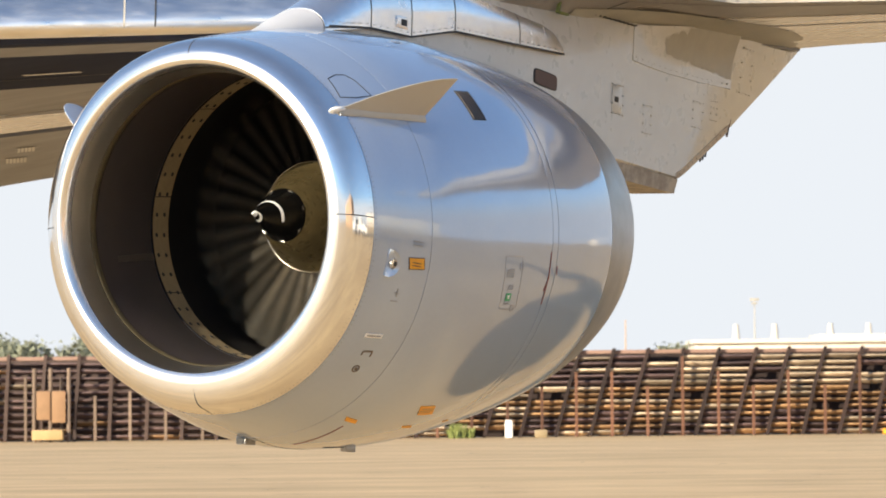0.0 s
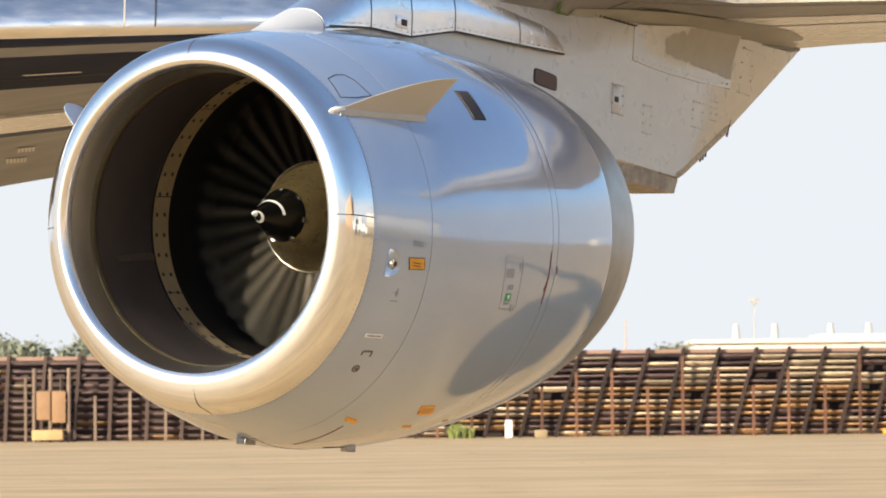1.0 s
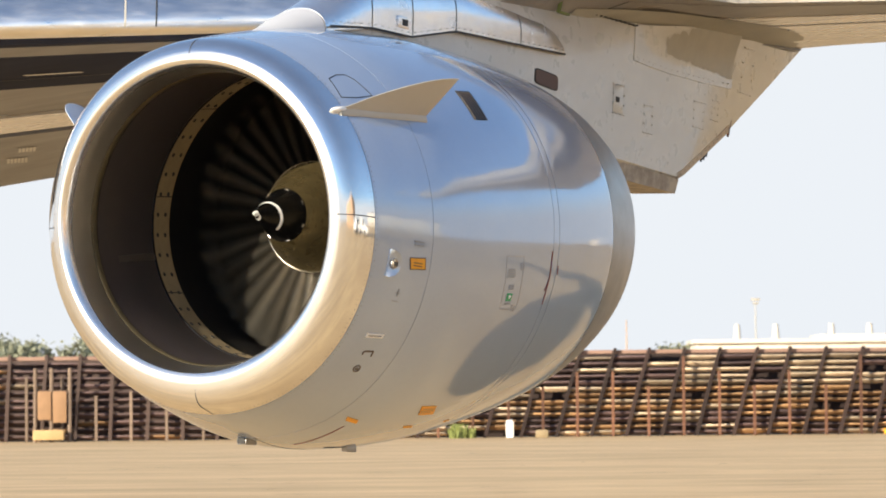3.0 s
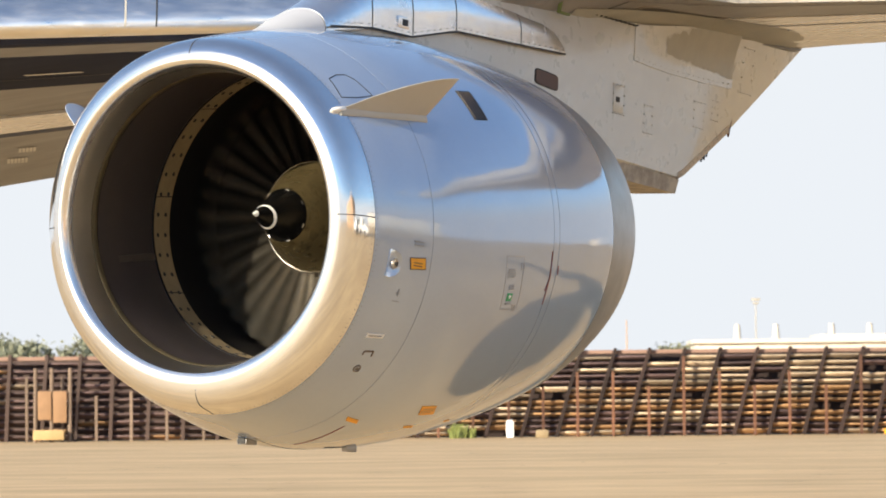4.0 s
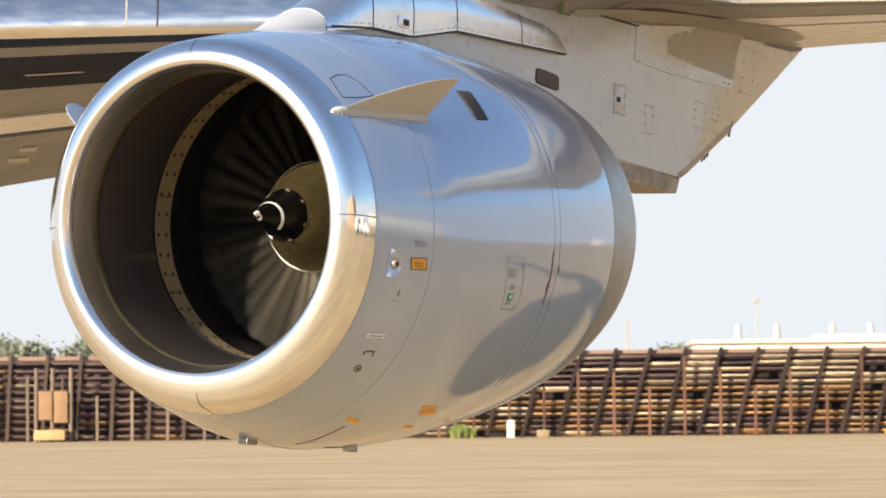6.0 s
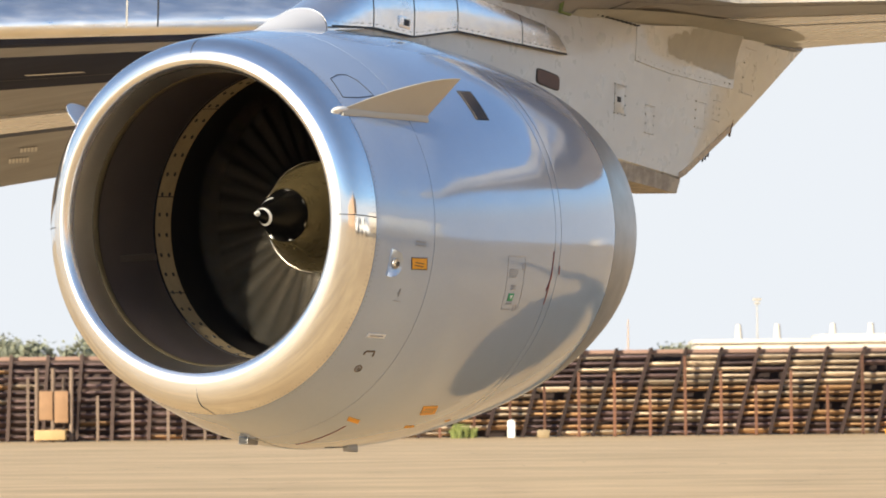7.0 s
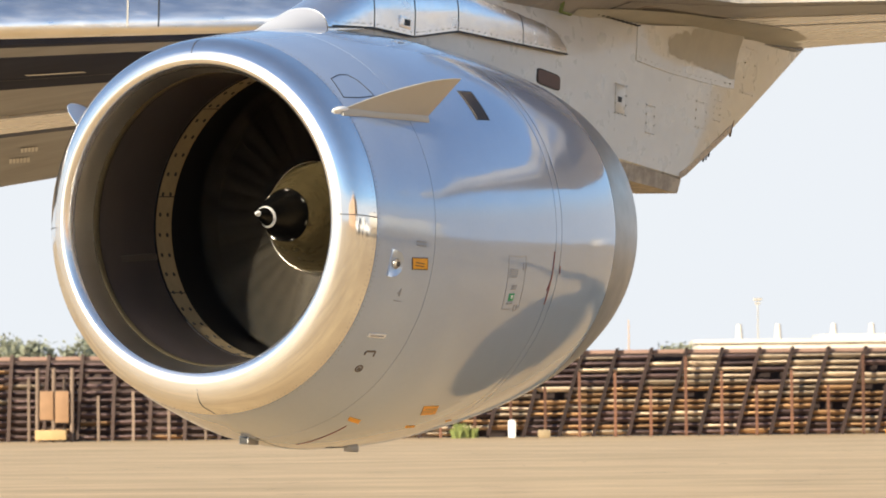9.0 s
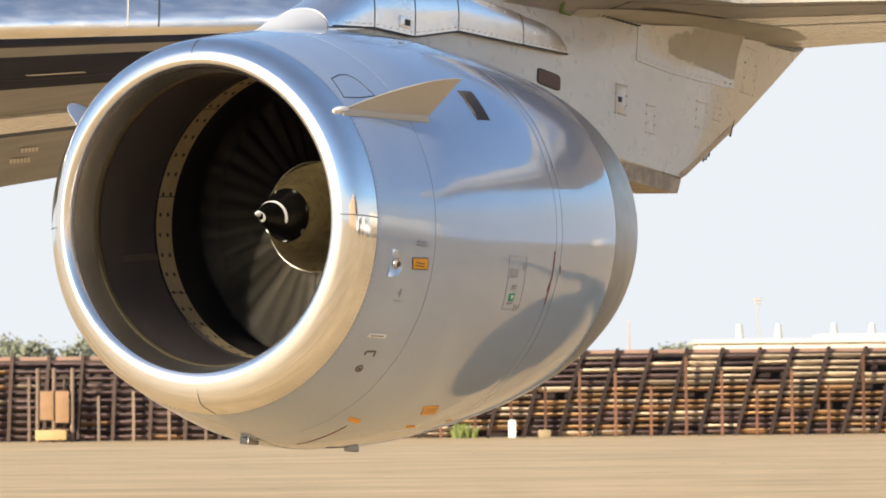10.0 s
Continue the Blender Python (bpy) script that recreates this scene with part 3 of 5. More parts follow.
def build_cowl_details():
    line_on("access_panel", [(0.335, 49.3), (0.44, 50.8), (0.52, 50.5), (0.565, 48.0), (0.60, 41.5), (0.44, 41.0), (0.30, 41.4)], 0.006, DARK, fore, closed=True)
    # louvred vent
    v = patch("vent", ((1.586, 43.9), (1.786, 44.1), (1.774, 34.0), (1.586, 33.8)), DARK, fan_cowl, 0.004, "dark louvred cowl vent")
    for i in range(5):
        s = 1.60 + 0.037 * i
        patch("louvre", ((s, 43.6), (s + 0.014, 43.6), (s + 0.014, 34.2), (s, 34.0)), INK, v, 0.007, n=(1, 5), thick=0.004)
    # recessed round fitting in a half-moon dish
    bm = bmesh.new()
    c = cowl_at(0.435, -10.2)
    nrm = (cowl_at(0.435, -10.2, 0.1) - c).normalized()
    aft = (cowl_at(0.5, -10.2) - c).normalized()
    upv = nrm.cross(aft)
    # a scoop: its floor curves up to the rim above and below
    n = 12
    rows = []
    for k in range(n + 1):
        v = -1 + 2 * k / n
        lift = 0.004 + 0.030 * abs(v) ** 1.8
        half = 0.125 * max(0.0, 1 - v * v) ** 0.65 + 0.003
        row = [c + aft * -0.055 + upv * 0.092 * v + nrm * -0.004]
        row += [c + aft * (-0.055 + half * u) + upv * 0.092 * v + nrm * (0.003 + (lift - 0.003) * min(1, 0.3 + 2 * u)) for u in (0.0, 0.35, 0.67, 1.0)]
        row.append(c + aft * (-0.055 + half + 0.006) + upv * 0.092 * v + nrm * -0.004)
        rows.append(row)
    vs = grid_faces(bm, rows)
    bm.faces.new(vs[0])
    bm.faces.new(vs[-1])
    dish = part("fitting_dish", bm, COWL, fore, "grey half-moon recess with round fitting")
    for rad, off, mt in ((0.036, 0.012, SLEEVE), (0.029, 0.020, SHIELD), (0.016, 0.028, DARK)):
        bm = bmesh.new()
        rod(bm, c + nrm * 0.002, c + nrm * off, rad, 24)
        part("round_fitting", bm, mt, dish)
    # placards
    o = patch("placard", ((0.583, -7.8), (0.725, -7.3), (0.742, -10.4), (0.60, -11.0)), ORANGE, fore, 0.004, "orange warning placard with dark rim")
    line_on("placard_rim", [(0.583, -7.8), (0.725, -7.3), (0.742, -10.4), (0.60, -11.0)], 0.006, INK, o, 0.0055, closed=True, sub=2)
    bars(o, 0.62, 0.70, -8.6, -10.2, 2, INK)
    bars(fore, 0.61, 0.70, -2.6, -4.6, 2, GREY_INK)
    patch("marking", rect(0.537, 0.543, -17.0, -19.3), GREY_INK, fore, n=(1, 2))
    patch("marking", rect(0.505, 0.575, -20.6, -20.85), GREY_INK, fore, n=(2, 1))
    patch("marking", rect(0.52, 0.56, -18.2, -18.45), GREY_INK, fore, n=(2, 1))
    w = patch("placard", ((0.418, -31.9), (0.572, -30.9), (0.572, -32.2), (0.418, -33.2)), WHITE, fore, 0.004, "small white placard with illegible line")
    patch("writing", ((0.435, -32.35), (0.555, -31.45), (0.555, -31.85), (0.435, -32.75)), GREY_INK, w, 0.0058, n=(3, 1))
    for a in ([(0.49, -37.6), (0.57, -36.8)], [(0.57, -36.8), (0.578, -38.5)], [(0.49, -37.6), (0.495, -38.8)]):
        line_on("hook_marking", a, 0.012, INK, fore, 0.003, sub=2)
    line_on("ring_marking", [(0.538 + 0.028 * math.cos(k * math.pi / 5), -43.6 + 1.15 * math.sin(k * math.pi / 5)) for k in range(10)], 0.009, INK, fore, 0.003, closed=True, sub=1)
    patch("ring_dot", rect(0.528, 0.55, -43.2, -44.1), INK, fore, n=(1, 1))
    for c4 in (((0.90, -60.4), (1.03, -60.4), (1.06, -62.0), (0.93, -62.0)), ((1.56, -51.6), (1.76, -51.6), (1.86, -55.6), (1.66, -55.6)),
               ((1.69, -61.7), (1.82, -61.7), (1.86, -62.9), (1.73, -62.9)), ((2.27, -61.9), (2.36, -61.9), (2.39, -62.6), (2.30, -62.6))):
        q = patch("placard", c4, ORANGE, fan_cowl, 0.004, "orange placard on lower cowl")
        if c4[1][0] - c4[0][0] > 0.15:
            bars(q, 1.62, 1.79, -52.4, -55.0, 3, BAND)
    g = patch("placard", rect(1.785, 1.855, -14.7, -16.8), GREEN, fan_cowl, 0.004, "green placard with white symbol")
    patch("writing", ((1.803, -15.2), (1.837, -15.2), (1.826, -16.2), (1.814, -16.2)), WHITE, g, 0.006, n=(2, 2))
    bars(fan_cowl, 1.785, 1.855, -12.3, -13.9, 3, GREY_INK)
    bars(fan_cowl, 1.785, 1.855, -17.1, -18.0, 1, GREY_INK)
    bars(fan_cowl, 1.725, 1.835, -8.0, -10.5, 4, GREY_INK)
    for p in (-6.6, -18.0):
        line_on("small_marking", [(1.90, p), (1.94, p), (1.95, p - 1.6), (1.91, p - 1.6)], 0.007, GREY_INK, fan_cowl, closed=True, sub=1)
    line_on("access_panel", [(1.68, -4.6), (1.93, -4.6), (1.98, -19.1), (1.74, -19.1)], 0.0045, GREY_INK, fan_cowl, 0.0012, closed=True)
    line_on("red_line", [(2.385, -3.4), (2.395, -10), (2.39, -18.4)], 0.007, RED, fan_cowl, 0.003)
    line_on("red_line", [(2.515, -7.5), (2.53, -10.0)], 0.007, RED, rev, 0.003)
    line_on("red_line", [(2.36, -14.5), (2.40, -11.0), (2.396, -9.0)], 0.008, RED, fan_cowl, 0.003)
    line_on("red_line", [(1.00, -64.5), (1.02, -72), (1.06, -82.3)], 0.007, RED, fan_cowl, 0.003)
    # belly fittings
    bm = bmesh.new()
    p = cowl_at(0.85, -94)
    box(bm, Matrix.Translation(p + Vector((0.02, 0.02, -0.012))), 0.075, 0.14, 0.052, 0.010)
    d = part("drain_scoop", bm, SLEEVE, fore, "small pale drain scoop")
    bm = bmesh.new()
    box(bm, Matrix.Translation(p + Vector((0.02, -0.050, -0.012))), 0.06, 0.012, 0.04, 0.004)
    part("scoop_mouth", bm, DARK, d)
    bm = bmesh.new()
    p = cowl_at(1.80, -82)
    box(bm, Matrix.Translation(p + Vector((0, 0, -0.01))), 0.05, 0.13, 0.05, 0.01)
    part("drain_mast", bm, SLEEVE, fan_cowl, "small grey drain mast")
    line_on("latch_recess", [(1.42, -80.2), (1.66, -80.2), (1.66, -81.2), (1.42, -81.2)], 0.012, DARK, fan_cowl, closed=True, sub=2)
    line_on("cowl_split", [(0.79, -89), (1.6, -89), (2.4, -89)], 0.008, DARK, fan_cowl, 0.001)
    line_on("cowl_split", [(2.51, -89), (3.1, -89), (3.61, -89)], 0.008, DARK, rev, 0.001)


build_cowl_details()


def build_pylon():
    """The pylon that carries the engine, its upper fairing and its small panels."""
    bm = bmesh.new()
    # outline rows: aft station, bottom z, top z, half width low, half width high
    st = [(1.05, 1.25, 1.34, 0.08, 0.09), (1.3, 1.2, 1.47, 0.17, 0.18), (1.9, 1.1, 1.68, 0.22, 0.22), (3.0, 1.0, 1.95, 0.22, 0.16),
          (4.6, 0.95, 2.15, 0.22, 0.10), (5.2, 0.96, 2.2, 0.22, 0.12), (5.74, 0.98, 2.3, 0.22, 0.22), (6.89, 0.945, 2.38, 0.20, 0.24), (7.95, 1.455, 2.44, 0.14, 0.22),
          (8.78, 1.91, 2.52, 0.10, 0.17), (9.6, 2.37, 2.60, 0.06, 0.09), (9.75, 2.45, 2.62, 0.05, 0.06)]
    rows = []
    for s, zb, zt, wl, wh in st:
        zm = zb + (zt - zb) * 0.66
        wm = max((wl + wh) / 2, wl if s < 5.5 else 0)
        zh, wn = zm + (zt - zm) * 0.5, (wm + wh) / 2 + 0.35 * abs(wm - wh)
        rows.append([(wl * 0.92, s, zb), (wl, s, zb + 0.015), (wm, s, zm), (wn, s, zh), (wh, s, zt), (-wh, s, zt), (-wn, s, zh), (-wm, s, zm), (-wl, s, zb + 0.015), (-wl * 0.92, s, zb)])
    flank = [(r[0][1], [(p[2], p[0]) for p in r[:5]]) for r in rows]

    def flank_x(y, z):
        """Half width of the pylon at a place of its side."""
        k = max(0, min(len(flank) - 2, sum(1 for f in flank if f[0] <= y) - 1))
        (ya, fa), (yb, fb) = flank[k], flank[k + 1]
        u = (y - ya) / (yb - ya)
        pts = [(a[0] + (b[0] - a[0]) * u, a[1] + (b[1] - a[1]) * u) for a, b in zip(fa, fb)]
        return float(np.interp(z, [p[0] for p in pts], [p[1] for p in pts]))
    vs = grid_faces(bm, rows, loop=True)
    bm.faces.new(vs[0])
    bm.faces.new(vs[-1])
    body = part("pylon", bm, PYLON, AIRLINER, "off-white painted engine pylon, slightly stained")
    # heat shield below the tail
    bm = bmesh.new()
    rows = [[(0.20, 5.2, 0.87), (0.205, 5.2, 0.99), (-0.205, 5.2, 0.99), (-0.20, 5.2, 0.87)],
            [(0.20, 5.83, 0.845), (0.205, 5.83, 0.982), (-0.205, 5.83, 0.982), (-0.20, 5.83, 0.845)],
            [(0.19, 6.85, 0.825), (0.195, 6.90, 0.943), (-0.195, 6.90, 0.943), (-0.19, 6.85, 0.825)]]
    vs = grid_faces(bm, rows, loop=True)
    bm.faces.new(vs[0])
    bm.faces.new(vs[-1])
    shield = part("heat_shield", bm, SHIELD, body, "weathered bare metal heat shield")
    # hump fairing above the nacelle
    bm = bmesh.new()
    rows = []
    HUMP = ((0.60, 1.285, 1.33, 0.03), (0.75, 1.305, 1.385, 0.09), (0.95, 1.35, 1.47, 0.16), (1.25, 1.42, 1.59, 0.23), (1.8, 1.505, 1.86, 0.25),
            (2.36, 1.515, 1.93, 0.25), (3.0, 1.64, 1.98, 0.25), (3.9, 1.665, 1.955, 0.25), (4.4, 1.68, 1.93, 0.248), (4.62, 1.685, 1.89, 0.244), (4.74, 1.69, 1.79, 0.236))

    def hump_row(y, off=0.0):
        zb, zt, w = (float(np.interp(y, [h[0] for h in HUMP], [h[k] for h in HUMP])) for k in (1, 2, 3))
        e = float(np.interp(y, [1.2, 1.9], [0.95, 0.55]))
        out = []
        for k in range(17):
            t = math.pi * k / 16
            c, q = math.cos(t), math.sin(t)
            out.append(((w + off) * math.copysign(abs(c) ** e, c), y, zb + (zt - zb + off) * abs(q) ** e))
        return out
    bmn = bmesh.new()
    vs = grid_faces(bmn, [hump_row(y) for y in (0.60, 0.67, 0.74, 0.80, 0.87, 0.95, 1.03, 1.12, 1.215)])
    bmn.faces.new(vs[0])
    part("fairing_nose", bmn, NOSE_WHITE, body, "white painted rounded fairing nose")
    for y in (1.225, 1.35, 1.5, 1.8, 2.1, 2.36, 2.7, 3.0, 3.5, 3.9, 4.2, 4.4, 4.5, 4.6, 4.67, 4.74):
        rows.append(hump_row(y))
    vs = grid_faces(bm, rows)
    bm.faces.new(vs[0])
    bm.faces.new(vs[-1])
    hump = part("pylon_fairing", bm, FAIRING, body, "worn grey metal upper fairing with riveted panels")
    # its panel joints and rivets
    X = 0.2525

    def seam(a, b, w=0.008, mt=DARK, parent=hump, x=X, nm="panel_joint"):
        (s0, z0), (s1, z1) = a, b
        d = Vector((0, s1 - s0, z1 - z0))
        m = Matrix.Translation((x, (s0 + s1) / 2, (z0 + z1) / 2)) @ Matrix.Rotation(math.atan2(d.z, d.y), 4, "X")
        bmm = bmesh.new()
        box(bmm, m, 0.004, d.length, w)
        return part(nm, bmm, mt, parent, smooth=False)
    for y in (1.80, 2.37, 3.0, 4.0):
        bmm = bmesh.new()
        grid_faces(bmm, [hump_row(y - 0.005, 0.002), hump_row(y + 0.005, 0.002)])
        part("panel_joint", bmm, DARK, hump)
    lower = [(1.23, 1.449), (1.80, 1.508), (2.36, 1.518), (3.0, 1.642), (3.9, 1.667), (4.72, 1.692)]
    for a, b in zip(lower, lower[1:]):
        seam(a, b, 0.014)
    bm = bmesh.new()
    for a, b in zip(lower, lower[1:]):
        m = int((b[0] - a[0]) / 0.09)
        for i in range(m):
            u = (i + 0.5) / m
            y, z = a[0] + (b[0] - a[0]) * u, a[1] + (b[1] - a[1]) * u + 0.03
            rod(bm, (X - 0.006, y, z), (X + 0.003, y, z), 0.0038, 6)
    tagged(part("rivets", bm, DARK, hump, smooth=False), kind="stuff")

    def plate(nm, parent, y, z, ly, lz, mt, x, lab="", bev=0.01, depth=0.008, tilt=0):
        bmm = bmesh.new()
        box(bmm, Matrix.Translation((x, y, z)) @ Matrix.Rotation(tilt, 4, "X"), depth, ly, lz, bev if bev < depth / 2 else depth * 0.45)
        return part(nm, bmm, mt, parent, lab)
    hp = plate("hatch", hump, 2.225, 1.605, 0.16, 0.085, FAIRING, X, "small hatch with dark square opening")
    plate("hatch_opening", hp, 2.245, 1.605, 0.075, 0.045, DARK, X + 0.004)
    for nm, hy, hz, mt, off, lab in (("side_lamp", 0.192, 0.062, DARK, 0.004, "dark smoked lamp window"), ("lamp_glass", 0.180, 0.052, SMOKE, 0.008, "red-brown tinted glass")):
        ring = []
        for k in range(24):
            a = 2 * math.pi * k / 24
            cy, cz_ = math.copysign(abs(math.cos(a)) ** 0.35, math.cos(a)), math.copysign(abs(math.sin(a)) ** 0.35, math.sin(a))
            y, z = 4.48 + hy * cy, 1.47 + hz * cz_ - 0.06 * hy * cy
            ring.append((flank_x(y, z), y, z))
        bmm = bmesh.new()
        vs = grid_faces(bmm, [[(x - 0.01, y, z) for x, y, z in ring], [(x + off, y, z) for x, y, z in ring]], loop=True)
        bmm.faces.new(vs[1])
        lamp = part(nm, bmm, mt, body if nm == "side_lamp" else lamp, lab, smooth=False)
    hp = plate("hatch", body, 5.70, 1.46, 0.17, 0.21, PYLON, flank_x(5.7, 1.46) - 0.001, "painted hatch with square hole")
    plate("hatch_opening", hp, 5.69, 1.458, 0.07, 0.045, DARK, flank_x(5.7, 1.46) + 0.001)
    # faint access panels, each a thin outline of sealant with its fasteners
    for y0, y1, z0, z1 in ((5.61, 5.80, 1.345, 1.575), (6.17, 6.32, 1.25, 1.47), (7.12, 7.33, 1.40, 1.61), (7.50, 7.64, 1.50, 1.66), (8.12, 8.36, 1.80, 2.18)):
        bmm = bmesh.new()
        per = [(y0 + (y1 - y0) * k / 6, z0) for k in range(6)] + [(y1, z0 + (z1 - z0) * k / 6) for k in range(6)]
        per += [(y1 - (y1 - y0) * k / 6, z1) for k in range(6)] + [(y0, z1 - (z1 - z0) * k / 6) for k in range(6)]
        rows = [[], []]
        cy, cz_ = (y0 + y1) / 2, (z0 + z1) / 2
        for y, z in per:
            for r, f in zip(rows, (0.0, 0.005)):
                yy, zz = y + math.copysign(f, cy - y) * (abs(cy - y) > 0.02), z + math.copysign(f, cz_ - z) * (abs(cz_ - z) > 0.02)
                r.append((flank_x(yy, zz) + 0.009, yy, zz))
        grid_faces(bmm, rows, loop=True)
        for y, z in per[::2]:
            x = flank_x(y, z)
            rod(bmm, (x - 0.01, y, z), (x + 0.010, y, z), 0.005, 6)
        part("access_panel", bmm, STRAKE, body, smooth=False)
    # wing root fillet panel on the pylon's flank, flaring out towards the wing
    FIL = ((5.95, 1.80), (6.2, 1.785), (6.6, 1.77), (7.2, 1.775), (7.9, 1.80))

    def fil_x(y, z):
        z0, z1 = float(np.interp(y, [f[0] for f in FIL], [f[1] for f in FIL])), 2.065 + 0.115 * (y - 5.8)
        u = max(0.0, (z - z0) / (z1 - z0))
        return flank_x(y, z) + float(np.interp(y, (5.95, 6.1, 7.6, 7.9), (0.006, 0.012, 0.012, 0.008))) + float(np.interp(y, (5.95, 6.6), (0.0, 0.05))) * u ** 2.2
    bm = bmesh.new()
    rows = []
    for y in (5.95, 6.08, 6.2, 6.4, 6.6, 6.9, 7.2, 7.55, 7.9):
        z0, z1 = float(np.interp(y, [f[0] for f in FIL], [f[1] for f in FIL])), 2.065 + 0.115 * (y - 5.8)
        row = [(0.16, y, z0 - 0.004)] + [(fil_x(y, z0 + (z1 - z0) * k / 8), y, z0 + (z1 - z0) * k / 8) for k in range(9)] + [(0.16, y, z1)]
        rows.append(row)
    vs = grid_faces(bm, rows, loop=True)
    bm.faces.new(vs[0])
    bm.faces.new(vs[-1])
    fil = part("fillet_panel", bm, PYLON, body, "pale fillet panel below wing")
    # older olive paint showing on its upper rear half, with a flaked edge
    rnd = random.Random(12)
    bm = bmesh.new()
    rows = []
    for i in range(46):
        y = 6.46 + (7.88 - 6.46) * i / 45
        z1 = 2.05 + 0.115 * (y - 5.8)
        low = float(np.interp(y, (6.46, 6.52, 6.6, 7.88), (2.0, 1.93, 1.915, 1.875))) + rnd.uniform(-0.012, 0.012)
        top = z1 if y > 6.85 else min(z1, 2.05 + 0.25 * (y - 6.46) + rnd.uniform(-0.03, 0.03))
        rows.append([(fil_x(y, low + (top - low) * k / 5) + 0.0035, y, low + (top - low) * k / 5) for k in range(6)])
    grid_faces(bm, rows)
    part("paint_patch", bm, OLIVE, fil, "older olive-beige paint with a flaked edge")
    bm = bmesh.new()
    for i in range(18):
        y = 6.0 + i * 0.105
        z = float(np.interp(y, [f[0] for f in FIL], [f[1] for f in FIL])) + 0.035
        rod(bm, (0.2, y, z), (fil_x(y, z) + 0.003, y, z), 0.0045, 6)
    tagged(part("fasteners", bm, SHIELD, fil, smooth=False), kind="stuff")
    # riveted edge above the panels, and the tan trim along the sloping tail
    bm = bmesh.new()
    for i in range(15):
        y = 4.9 + i * 0.072
        rod(bm, (0.15, y, 2.075), (flank_x(y, 2.06) + 0.05, y, 2.07), 0.006, 6)
    tagged(part("rivets", bm, DARK, body, smooth=False), kind="stuff")
    bm = bmesh.new()
    rows = []
    for i in range(9):
        y = 6.86 + (7.93 - 6.86) * i / 8
        zb = float(np.interp(y, [r[0] for r in st], [r[1] for r in st]))
        rows.append([(flank_x(y, zb + 0.012) - 0.02, y, zb - 0.006), (flank_x(y, zb + 0.02) + 0.004, y, zb - 0.004),
                     (flank_x(y, zb + 0.06) + 0.004, y, zb + 0.052), (flank_x(y, zb + 0.06) - 0.01, y, zb + 0.056)])
    vs = grid_faces(bm, rows)
    trim = part("edge_trim", bm, TRIM_TAN, body, "tan bare edge strip with dark stains")
    bm = bmesh.new()
    for i in range(12):
        y = 6.92 + i * 0.085
        zb = float(np.interp(y, [r[0] for r in st], [r[1] for r in st]))
        rod(bm, (0.1, y, zb + 0.03), (flank_x(y, zb + 0.03) + 0.006, y, zb + 0.03), 0.005, 6)
    tagged(part("rivets", bm, DARK, trim, smooth=False), kind="stuff")
    # static wicks and drain pipes on the sloping tail edge
    for y, z, l in ((7.52, 1.245, 0.08), (7.57, 1.275, 0.08), (7.47, 1.215, 0.07)):
        bm = bmesh.new()
        rod(bm, (0.13, y, z), (0.13, y - 0.03, z - l), 0.008, 8)
        part("drain_pipe", bm, DARK, body, "short dark drain pipe")
    bm = bmesh.new()
    box(bm, Matrix.Translation((0.135, 7.97, 1.50)) @ Matrix.Rotation(radians(70), 4, "X"), 0.015, 0.20, 0.02, 0.004)
    part("tail_bracket", bm, RUST, body, "dark brown bracket")


build_pylon()


